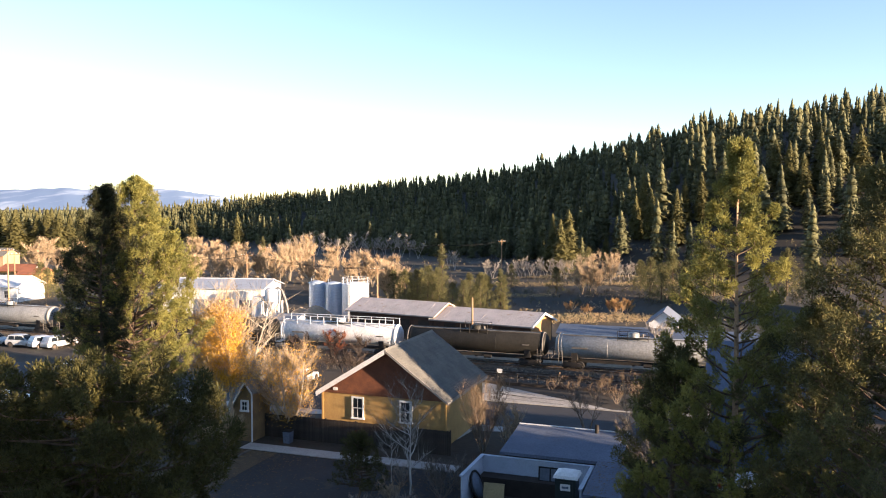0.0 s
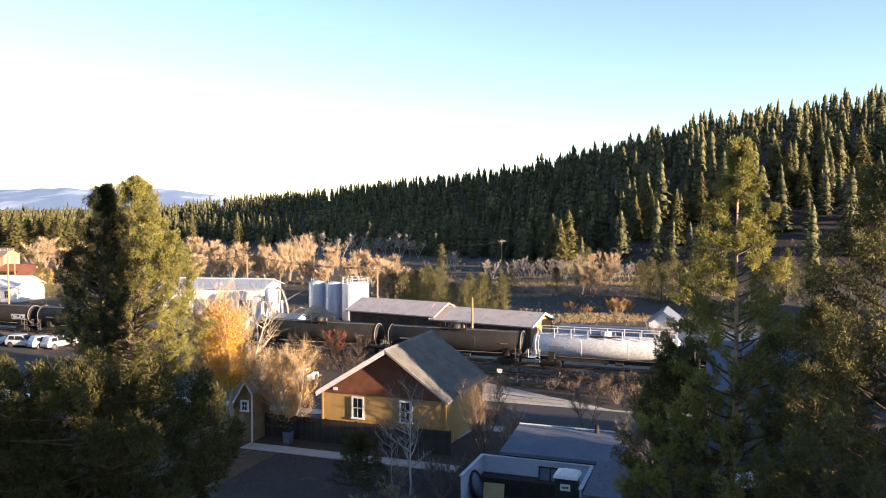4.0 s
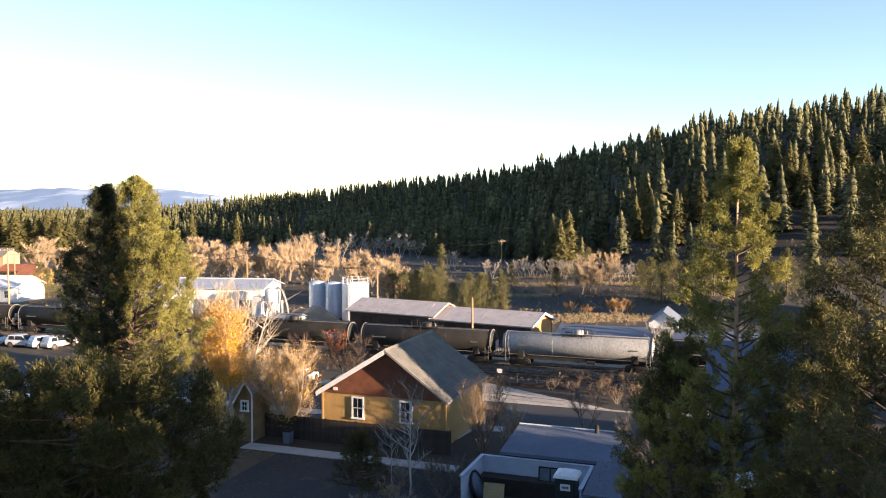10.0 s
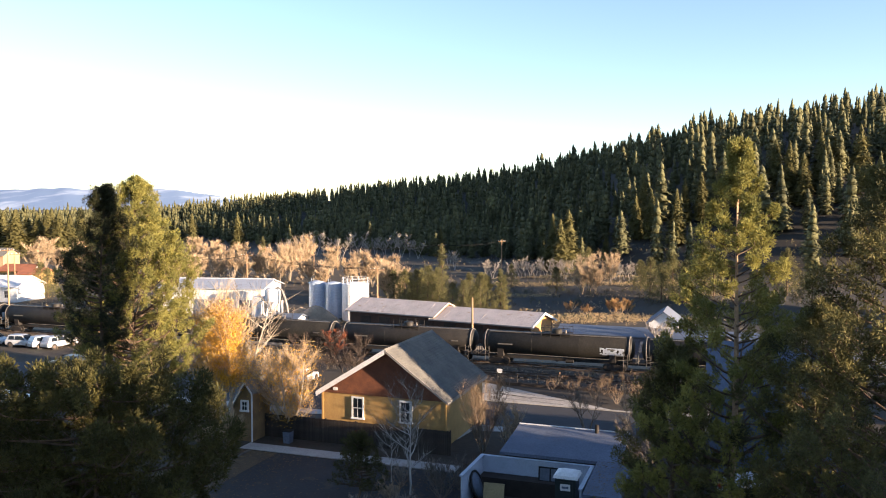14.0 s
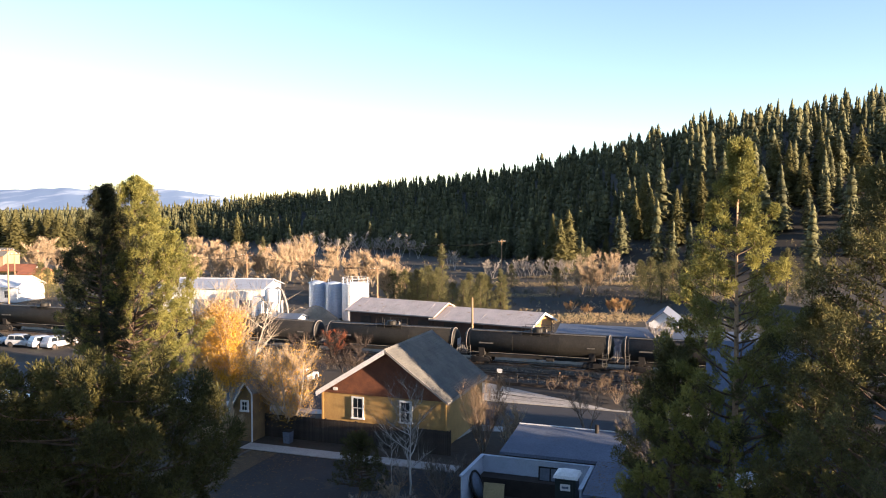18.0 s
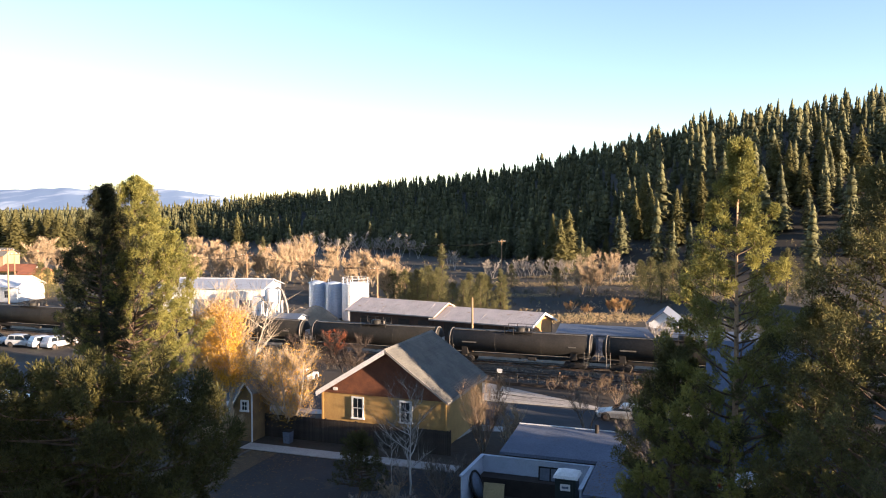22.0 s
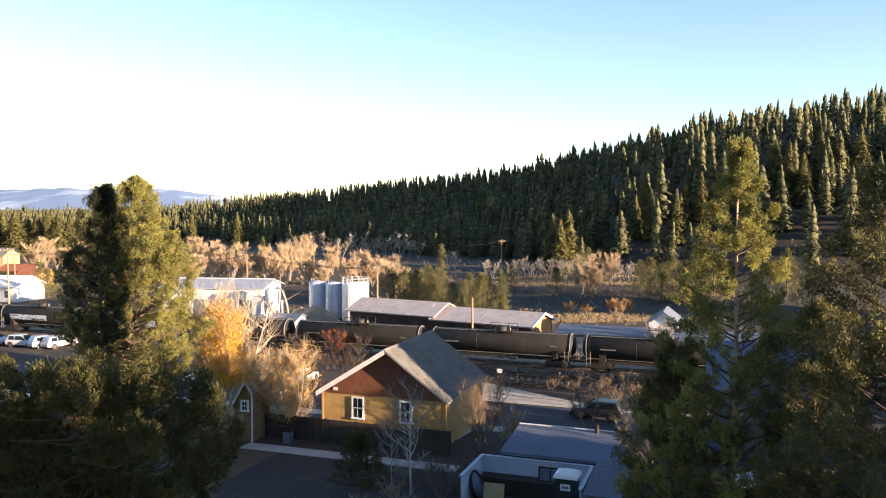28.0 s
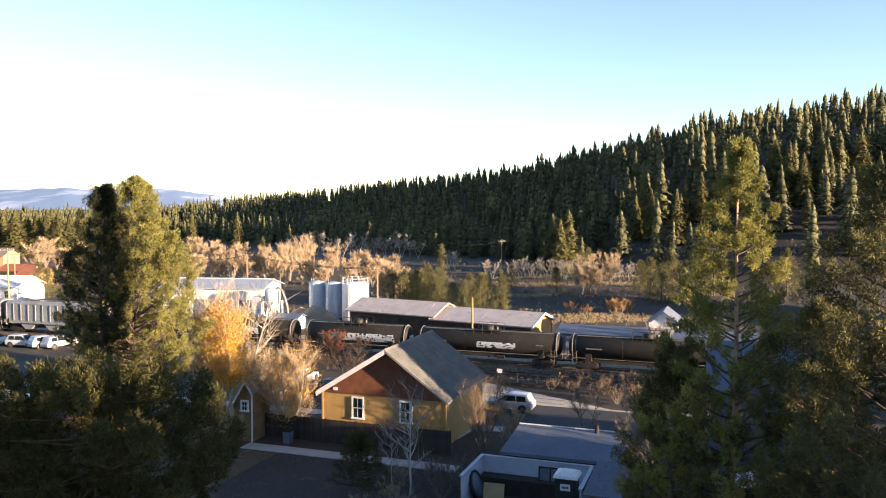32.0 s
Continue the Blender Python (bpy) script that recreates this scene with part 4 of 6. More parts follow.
        part("tail_light", Geo().box(-2.33, -2.2, y - 0.16, y + 0.16, 0.66, 0.9), M_RED, t, "red tail light")
    part("bumper", Geo().box(2.1, 2.36, -0.85, 0.85, 0.3, 0.5), M_DARKMETAL, t)
    if roof_box:
        part("roof_box", rounded([(-1.2, h + 0.06), (0.3, h + 0.06), (0.5, h + 0.2), (0.1, h + 0.38), (-1.1, h + 0.38), (-1.3, h + 0.2)], 0.4, 0), M_DARKMETAL, t, "black roof box")
    for x in (-1.4, 1.42):
        for y in (-0.84, 0.84):
            ya = y * 1.1
            part("wheel_arch", Geo().tube((x, ya - 0.012, 0.36), (x, ya + 0.012, 0.36), 0.42, seg=20), M_TYRE, t)
            w = part("wheel", Geo().tube((0, -0.1, 0), (0, 0.1, 0), 0.21, seg=14), M_RAIL, t)
            part("tyre", Geo().lathe([(0.2, -0.105), (0.31, -0.105), (0.34, -0.07), (0.34, 0.07), (0.31, 0.105), (0.2, 0.105)], "y", 20), M_TYRE, w)
            w.matrix_parent_inverse = pose(x, y, 0.34)
    return t


M_TYRE = surface("tyre_rubber", (0.025, 0.025, 0.026), (0.035, 0.035, 0.035), 0.9)
M_RED = surface("red_lens", (0.4, 0.02, 0.015), (0.3, 0.015, 0.01), 0.3, bump=0)


def car_paint(name, c, metal=0.3):
    return surface(name, c, tuple(k * 0.9 for k in c), 0.28, metal, scale=0.7, fine=8, bump=0.0, spec=0.6)


P_BLACK = car_paint("black_car_paint", (0.02, 0.022, 0.027))
P_TAN = car_paint("tan_car_paint", (0.24, 0.20, 0.15))
P_SILVER = car_paint("silver_car_paint", (0.48, 0.49, 0.50), 0.5)
P_WHITE = car_paint("white_car_paint", (0.50, 0.51, 0.53), 0.1)

# each: paint, label, shape, roof box, heading, lane w, and (seconds, u) rows
STREET = (
    (P_BLACK, "black estate car with a roof box on the street", "suv", True, 1, -23.6, ((0, -11.96), (5, 33.04), (5.5, 36.46), (5.7, 37.83), (6, 39.70), (6.3, 41.44), (6.7, 43.99), (7, 45.71), (8, 51.44), (32, 267.44))),
    (P_TAN, "tan off-road car driving along the street", "suv", False, -1, -19.4, ((0, 107.85), (6.5, 49.35), (7.2, 43.26), (7.4, 41.52), (7.6, 39.59), (7.8, 37.51), (8, 35.68), (8.2, 33.93), (9, 26.93), (32, -180.07))),
    (P_SILVER, "silver saloon car driving along the street", "saloon", False, -1, -21.0, ((0, 244.54), (21.5, 51.04), (22.3, 44.61), (22.6, 42.20), (22.9, 40.21), (23.2, 38.40), (23.5, 36.44), (23.8, 34.63), (24.5, 30.41), (32, -37.09))),
    (P_BLACK, "black off-road car driving along the street", "suv", False, -1, -21.2, ((0, 263.49), (24, 47.49), (24.8, 44.85), (25, 44.19), (25.2, 43.37), (25.5, 41.82), (27, 34.07), (32, -10.93))),
    (P_BLACK, "black hatchback rolling slowly along the street", "suv", False, -1, -21.2, ((0, 293.10), (27.2, 48.30), (28, 44.75), (28.3, 43.42), (28.6, 41.61), (28.9, 39.99), (29.2, 38.34), (29.5, 36.66), (30.5, 31.06), (32, 17.56))),
    (P_WHITE, "white off-road car driving along the street", "suv", False, -1, -21.0, ((0, 319.44), (30, 49.44), (30.8, 44.51), (31.1, 42.66), (31.5, 39.73), (32, 36.61))),
)
vehicles = []
for paint, label, shape, box_on, head, lane, rows in STREET:
    v = road_vehicle("car", paint, label, shape, box_on)
    vehicles.append((v, head, lane, rows))


def motions():
    first = None
    for i, w in wagons.items():
        mid = wagon_middle(i)
        walk(w, [(t, town(s + mid, 0, RAIL_Z)) for t, s in TRAIN])
    # wheels: one turn of 2.89 m
    rows, t = [], 0.0
    while t <= 32.0001:
        s = float(np.interp(t, [r[0] for r in TRAIN], [r[1] for r in TRAIN]))
        rows.append((t, Matrix.Rotation(s / 0.46, 4, "Y")))
        t += 1 / 15
    for w in wagons.values():
        for o in w.children_recursive:
            if o.name.startswith("wheelset"):
                if first is None:
                    first = o
                    walk(o, rows)
                else:
                    o.rotation_mode = "QUATERNION"
                    o.animation_data_create()
                    o.animation_data.action = first.animation_data.action
                    o.animation_data.action_slot = first.animation_data.action_slot
    for v, head, lane, rows in vehicles:
        walk(v, [(t, town(u, lane, 0.03, 0 if head > 0 else 180)) for t, u in rows])



# ---------- bare trees and shrubs ----------
def bare_tree(name, m, height, spread, label, seed, bark, twig, stems=1, first=0.2, limbs=9, twigs=900, leaf=None, leaves=0, category="bare tree", group="bare trees", twig_w=0.012, trunk_r=None, rise=0.8, far=False):
    """A leafless tree: stems, limbs that fork, and a haze of twigs; leaves where some still hang."""
    rng, nr = random.Random(seed), np.random.RandomState(seed)
    t = thing(name, m, label, category, group)
    tips, fine = [], Geo()
    tr = trunk_r or 0.012 * height + 0.02
    for s in range(stems):
        a = 6.28 * s / max(1, stems) + rng.uniform(-0.4, 0.4)
        tilt = 0.0 if stems == 1 else spread * rng.uniform(0.35, 0.75) / height
        p, d = Vector((0.1 * math.cos(a), 0.1 * math.sin(a), 0)) * (stems > 1), Vector((tilt * math.cos(a), tilt * math.sin(a), 1)).normalized()
        pts, n = [p], 8
        for k in range(n):
            d = (d + Vector((rng.uniform(-.1, .1), rng.uniform(-.1, .1), 0.03))).normalized()
            pts.append(pts[-1] + d * height * rng.uniform(0.85, 1.0) / n)
        part("trunk" if stems == 1 else "stem", Geo().path(pts, [tr * (1 - k / (n + 0.6)) for k in range(n + 1)], 7), bark, t)
        for i in range(max(2, limbs // stems)):
            f = first + (0.93 - first) * (i + rng.random()) / max(2, limbs // stems)
            k = min(n - 1, int(f * n))
            q = pts[k] + (pts[k + 1] - pts[k]) * (f * n - k)
            az = i * 2.4 + rng.uniform(-.5, .5) + s
            ln = spread * (1.0 - 0.55 * f) * rng.uniform(0.6, 1.05) / (1 if stems == 1 else 1.7)
            e = Vector((math.cos(az), math.sin(az), rise * rng.uniform(0.6, 1.3))).normalized()
            c, steps, line = q, 4, [q]
            r0 = tr * (1 - f) * 0.55 + 0.012
            for j in range(steps):
                e = (e + Vector((rng.uniform(-.2, .2), rng.uniform(-.2, .2), 0.08))).normalized()
                c2 = c + e * ln / steps
                line.append(c2)
                for _ in range(2):
                    e2 = (e + Vector((rng.uniform(-.9, .9), rng.uniform(-.9, .9), rng.uniform(-0.1, .8)))).normalized()
                    c3 = c2 + e2 * ln * rng.uniform(0.2, 0.45)
                    fine.tube(c2, c3, r0 * 0.4, 0.006, 4, False)
                    tips += [(c2, e2), (c2 + (c3 - c2) * 0.6, e2), (c3, e2)]
                c = c2
            tips.append((c, e))
            radii = [r0 * (1 - j / (steps + 0.6)) for j in range(steps + 1)]
            if far:
                fine.path(line, radii, 5)
            else:
                part("limb", Geo().path(line, radii, 5), bark, t)
    part("branchwork", fine, bark, t)["kind"] = "stuff"
    if twigs:
        b, twigs, twig_w = Bulk(), int(twigs * 1.6), twig_w * 0.6
        idx = nr.randint(0, len(tips), twigs)
        o = np.array([tips[i][0] for i in idx]) + nr.normal(size=(twigs, 3)) * 0.03 * height / 5
        d = np.array([tips[i][1] for i in idx]) + nr.normal(size=(twigs, 3)) * 0.38 + np.array([0, 0, 0.35])
        d /= np.linalg.norm(d, axis=1)[:, None]
        ln = nr.uniform(0.08, 0.24, (twigs, 1)) * height * 0.8
        side = np.cross(d, nr.normal(size=(twigs, 3)))
        side /= np.linalg.norm(side, axis=1)[:, None]
        b.tris(np.stack([o - side * twig_w, o + side * twig_w, o + d * ln], axis=1))
        part("crown", b.mesh("crown", twig), twig, t)["kind"] = "stuff"
    if leaves:
        b = Bulk()
        idx = nr.randint(0, len(tips), leaves)
        o = np.array([tips[i][0] for i in idx]) + nr.normal(size=(leaves, 3)) * 0.4
        d = nr.normal(size=(leaves, 3))
        d /= np.linalg.norm(d, axis=1)[:, None]
        s2 = np.cross(d, nr.normal(size=(leaves, 3)))
        s2 /= np.linalg.norm(s2, axis=1)[:, None]
        sz = nr.uniform(0.025, 0.058, (leaves, 1))
        b.tris(np.stack([o - s2 * sz, o + s2 * sz, o + d * sz * 2.2], axis=1))
        part("foliage", b.mesh("foliage", leaf), leaf, t)["kind"] = "stuff"
    return t


def ahead(px, y, z=None):
    """A place y metres ahead and px * y to the right, on the ground."""
    x = px * y
    return pose(x, y, ground_z(x, y) - 0.05 if z is None else z)


def slope(px):
    return (px - 784) / 1444.0


def build_bare_trees():
    rng = random.Random(77)
    # the golden tree and pale trees left of the house
    bare_tree("golden_tree", town(19.4, -40.9, 0.45), 11.6, 4.6, "half-bare tree with golden autumn leaves", 3, M_PALEBARK, M_TWIG, 3, 0.38, 40, 3200, M_GOLD_LEAF, 26000, "deciduous tree", twig_w=0.018)
    bare_tree("bare_tree", town(17.0, -38.6, 0.45), 13.4, 6.8, "pale leafless tree with rising limbs", 5, M_PALELIMB, M_PALELIMBTWIG, 6, 0.4, 60, 650, twig_w=0.03, trunk_r=0.17)
    bare_tree("bare_tree", town(22.4, -37.0, 0.45), 7.4, 4.8, "tangled leafless tree beside the ochre house", 8, M_PALELIMB, M_TWIG, 6, 0.12, 54, 3000, M_GOLD_LEAF, 5500, twig_w=0.018)
    bare_tree("birch", town(36.75, -46.3, 0.45), 7.6, 3.2, "slim white-barked leafless birch in the shaded yard", 12, M_BIRCH, M_GREYTWIG, 1, 0.22, 16, 900, twig_w=0.010, trunk_r=0.085)
    bare_tree("bare_shrub", town(37.9, -44.2, 0.45), 1.7, 1.8, "low leafless brush beside the birch", 29, M_GREYBARK, M_GREYTWIG, 7, 0.1, 30, 1200, category="shrub", twig_w=0.012, rise=1.2)
    for k, (u, w, h) in enumerate(((35.4, -44.6, 1.3), (38.9, -46.4, 1.6), (37.6, -49.3, 1.2), (39.6, -44.4, 1.5), (35.3, -50.4, 1.1), (38.8, -51.6, 1.3), (36.9, -42.9, 1.1), (39.3, -42.2, 1.4))):
        bare_tree("bare_shrub", town(u, w, 0.45), h, 1.9, "low leafless brush in the shaded yard", 330 + k, M_GREYBARK, M_GREYTWIG if k % 2 else M_PALETWIG, 7, 0.1, 24, 700, category="shrub", group="yard brush", twig_w=0.012, rise=1.2, far=True)
    bare_tree("bare_shrub", town(36.2, -48.2, 0.45), 1.4, 1.6, "low leafless brush beside the birch", 30, M_GREYBARK, M_TWIG, 7, 0.1, 30, 1000, category="shrub", twig_w=0.012, rise=1.2)
    bare_tree("bare_shrub", town(19.6, -41.6, 0.45), 3.0, 2.6, "tangled tawny leafless shrub before the ochre shed", 31, M_GREYBARK, M_TWIG, 7, 0.1, 40, 1700, category="shrub", twig_w=0.013, rise=1.4)
    bare_tree("bare_shrub", town(18.3, -42.6, 0.45), 2.4, 2.4, "tangled tawny leafless shrub before the ochre shed", 32, M_GREYBARK, M_TWIG, 7, 0.1, 36, 1400, category="shrub", twig_w=0.013, rise=1.2)
    bare_tree("birch", town(34.6, -44.4, 0.45), 4.2, 2.0, "small leafless birch in the shaded yard", 14, M_BIRCH, M_GREYTWIG, 1, 0.25, 9, 320, twig_w=0.009, trunk_r=0.045)
    bare_tree("bare_shrub", town(38.5, -36.0, 0.45), 5.6, 3.6, "tall leafless shrub at the house corner", 15, M_GREYBARK, M_BROWNTWIG, 9, 0.12, 63, 2200, category="shrub", twig_w=0.011, trunk_r=0.05, rise=2.6)
    bare_tree("bare_shrub", town(40.4, -35.0, 0.45), 3.6, 2.4, "leafless shrub in the shaded yard", 16, M_GREYBARK, M_TWIG, 6, 0.15, 30, 1500, category="shrub", twig_w=0.011, trunk_r=0.04, rise=1.6)
    bare_tree("bare_tree", town(45.0, -27.9, 0.3), 4.2, 2.6, "small dark leafless street tree", 18, M_GREYBARK, M_GREYTWIG, 3, 0.3, 20, 900, twig_w=0.011)
    bare_tree("bare_tree", town(49.4, -30.5, 0.3), 5.0, 3.0, "leafless grey tree by the pine", 19, M_GREYBARK, M_TWIG, 4, 0.2, 24, 1600, twig_w=0.012)
    bare_tree("bare_tree", town(50.8, -38.5, 0.45), 4.6, 3.0, "leafless twiggy shrub beside the garage", 20, M_GREYBARK, M_GREYTWIG, 5, 0.15, 26, 1500, twig_w=0.011)
    bare_tree("bare_shrub", town(51.6, -42.6, 0.45), 2.6, 2.2, "low grey leafless shrub beside the garage", 27, M_GREYBARK, M_GREYTWIG, 7, 0.1, 30, 1500, category="shrub", twig_w=0.012, rise=1.2)
    bare_tree("bare_shrub", town(52.0, -45.6, 0.45), 2.4, 2.2, "low grey leafless shrub beside the enclosure", 28, M_GREYBARK, M_GREYTWIG, 7, 0.1, 30, 1500, category="shrub", twig_w=0.012, rise=1.2)
    bare_tree("bare_tree", town(17.5, -16.5, 0.1), 6.0, 4.0, "dark leafless tree behind the house", 21, M_DARKBARK, M_DARKTWIG, 2, 0.25, 22, 2200, twig_w=0.014)
    bare_tree("bare_tree", town(12.5, -17.5, 0.1), 5.2, 3.6, "dark leafless tree beside the street", 22, M_DARKBARK, M_DARKTWIG, 3, 0.25, 22, 1800, twig_w=0.014)
    bare_tree("red_shrub", town(8.9, -4.2 + 1.5, 0.3), 3.3, 2.4, "rusty red leafless shrub beside the track", 24, M_REDBARK, M_RED_TWIG, 6, 0.1, 26, 2200, category="shrub", twig_w=0.02)
    bare_tree("bare_tree", town(47.9, 9.0, 0.0), 5.2, 3.4, "pale leafless tree before the white cottage", 26, M_WHITEBARK, M_PALETWIG, 5, 0.15, 26, 1500, twig_w=0.02)
    for k, (u, w, h) in enumerate(((44.0, -10.2, 1.5), (46.0, -9.8, 1.9), (48.2, -10.6, 1.7), (50.4, -10.0, 2.0), (41.6, -9.6, 1.2), (52.4, -11.0, 2.2), (39.2, -9.4, 1.0), (38.6, -11.8, 0.9), (41.0, -13.2, 1.2), (43.4, -14.4, 1.4), (45.8, -15.6, 1.6), (48.0, -14.6, 1.8), (47.2, -12.6, 1.5), (44.0, -12.0, 1.3))):
        bare_tree("dry_shrub", town(u, w, 0.1), h, 2.0, "dry brown shrub on the railway verge", 60 + k, M_GREYBARK, M_BROWNTWIG, 5, 0.1, 18, 700, category="shrub", group="verge shrubs", far=True, twig_w=0.014, rise=1.5)
    for k, (u, w, h) in enumerate(((3.0, -9.0, 2.0), (7.0, -10.0, 2.2), (11.5, -8.8, 1.7), (15.0, -10.3, 2.3), (20.5, -9.3, 1.8))):
        bare_tree("dry_shrub", town(u, w, 0.0), h, 2.2, "dark leafless shrub on the railway verge", 80 + k, M_DARKBARK, M_DARKTWIG, 5, 0.1, 18, 700, category="shrub", group="verge shrubs", far=True, twig_w=0.014, rise=1.4)
    for k, (px, y, h) in enumerate(((1086, 143, 2.6), (1098, 141, 3.2), (1112, 144, 2.4), (1010, 146, 1.6), (1040, 142, 1.4))):
        bare_tree("orange_shrub", ahead(slope(px), y), h, 2.6, "rusty orange autumn shrub on the valley floor", 300 + k, M_PALEBARK, M_ORANGETWIG, 6, 0.1, 20, 1400, category="shrub", group="orange shrubs", far=True, twig_w=0.04, rise=1.0)
    # willows across the valley floor
    base = [bare_tree("willow", pose(0, 0, 0), 8.0, 5.0, "tawny leafless willow on the valley floor", 100 + i, M_PALEBARK, M_TWIG, 5, 0.15, 30, 2600, twig_w=0.05, group="valley willows", far=True) for i in range(4)]
    used = set()
    spots = []
    for px, y in ((312, 205), (330, 190), (352, 210), (372, 220), (392, 200), (410, 215), (432, 205), (452, 215), (470, 220), (492, 195), (515, 205), (530, 215), (548, 200), (566, 185), (588, 225), (622, 200), (640, 185), (655, 190), (684, 165), (300, 180), (285, 210), (75, 260), (95, 240), (115, 255), (140, 245), (60, 225), (160, 230), (120, 200), (345, 260), (385, 265), (425, 270), (465, 268), (505, 262), (545, 270), (690, 160), (702, 162), (1030, 178), (1045, 185), (1058, 182), (1085, 190)):
        spots.append((px + rng.uniform(-4, 4), y + rng.uniform(-6, 6), rng.uniform(0.75, 1.2)))
    for k, (px, y, s) in enumerate(spots):
        b = base[k % 4]
        m = ahead(slope(px), y) @ pose(0, 0, 0, 0, 0, rng.uniform(0, 360)) @ Matrix.Scale(s, 4)
        if k % 4 not in used:
            used.add(k % 4)
            b.matrix_basis = m
        else:
            c = copy_thing(b, m)
            c.scale = (s, s, s)
    # grey leafless trees at the hill's foot
    base = [bare_tree("grey_tree", pose(0, 0, 0), 6.0, 3.0, "grey leafless aspen at the foot of the hill", 120 + i, M_WHITEBARK, M_PALETWIG, 2, 0.3, 14, 500, twig_w=0.035, group="aspens at the foot of the hill", far=True) for i in range(3)]
    used = set()
    k = 0
    for px, y, s in [(903 + 9 * i, 212 + (i * 7) % 11, 0.75 + 0.05 * (i % 4)) for i in range(13)] + [(1082 + 8 * i, 205 + (i * 5) % 9, 0.8) for i in range(6)] + [(500 + 15 * i, 292 + (i * 11) % 25, 1.1 + 0.12 * (i % 5)) for i in range(17)] + [(862, 215, .9), (872, 215, .9), (795, 250, 1.0), (805, 245, 1.0)]:
        b = base[k % 3]
        m = ahead(slope(px), y) @ pose(0, 0, 0, 0, 0, 77 * k)
        if k % 3 not in used:
            used.add(k % 3)
            b.matrix_basis = m
            b.scale = (s, s, s)
        else:
            copy_thing(b, m).scale = (s, s, s)
        k += 1


M_PALELIMBTWIG = leafy("bleached_pale_twigs", (0.34, 0.285, 0.22), (0.25, 0.21, 0.16), 0.2, 0.0, 0.2)
M_PALELIMB = surface("bleached_pale_bark", (0.40, 0.355, 0.295), (0.30, 0.265, 0.22), 0.85, scale=3, fine=16)
M_BIRCH = surface("birch_bark", (0.55, 0.53, 0.50), (0.42, 0.40, 0.38), 0.8, scale=3, fine=16, wear=(0.08, 0.07, 0.06), wear_at=0.64)
M_WHITEBARK = surface("pale_grey_bark", (0.40, 0.36, 0.31), (0.30, 0.27, 0.23), 0.85, scale=3, fine=16)
M_DARKBARK = surface("dark_brown_bark", (0.06, 0.045, 0.035), (0.04, 0.03, 0.025), 0.9, scale=3, fine=16)
M_REDBARK = surface("rusty_bark", (0.16, 0.07, 0.04), (0.10, 0.045, 0.03), 0.9, scale=3, fine=16)
M_GREYTWIG = leafy("grey_bare_twigs", (0.16, 0.14, 0.12), (0.11, 0.10, 0.085), 0.3, 0.0, 0.2)
M_BROWNTWIG = leafy("brown_bare_twigs", (0.20, 0.14, 0.085), (0.13, 0.09, 0.055), 0.3, 0.0, 0.2)
M_DARKTWIG = leafy("dark_bare_twigs", (0.07, 0.05, 0.04), (0.045, 0.035, 0.03), 0.3, 0.0, 0.2)
M_PALETWIG = leafy("pale_grey_twigs", (0.34, 0.30, 0.26), (0.26, 0.23, 0.20), 0.3, 0.0, 0.2)
build_bare_trees()


# ---------- scrub pines beyond the railway ----------
M_SCRUB = leafy("olive_scrub_needles", (0.18, 0.162, 0.062), (0.065, 0.067, 0.032), 0.12, 0.15)
def scrub_pine(name, height, width, seed, label, tufts=520):
    rng, nr = random.Random(seed), np.random.RandomState(seed)
    t = thing(name, pose(0, 0, 0), label, "pine tree", "scrub pines")
    part("trunk", Geo().tube((0, 0, -0.2), (0.1, 0, height * 0.92), 0.02 * height, 0.03, 8, False), M_BARK, t)
    b = Bulk()
    clumps = []
    for i in range(26):
        k = (i + rng.random()) / 26
        r = width * ramp(k, ((0, 0.8), (0.2, 1.0), (0.5, 0.62), (0.8, 0.28), (1, 0.02))) * rng.uniform(0.5, 0.95)
        a = i * 2.4 + rng.uniform(-.5, .5)
        clumps.append((r * math.cos(a), r * math.sin(a), height * (0.1 + 0.88 * k), a))
    for i in range(tufts):
        x, y, z, a = clumps[i % 26]
        s = width * 0.3 * (1.1 - 0.8 * z / height)
        c = (x + rng.gauss(0, s), y + rng.gauss(0, s), z + rng.gauss(0, s * 0.6))
        b.tris(tuft(nr, c, (math.cos(a) * 0.5, math.sin(a) * 0.5, 0.9), 0.62, 16, 0.06))
    part("crown", b.mesh("crown", M_SCRUB), M_SCRUB, t)
    return t


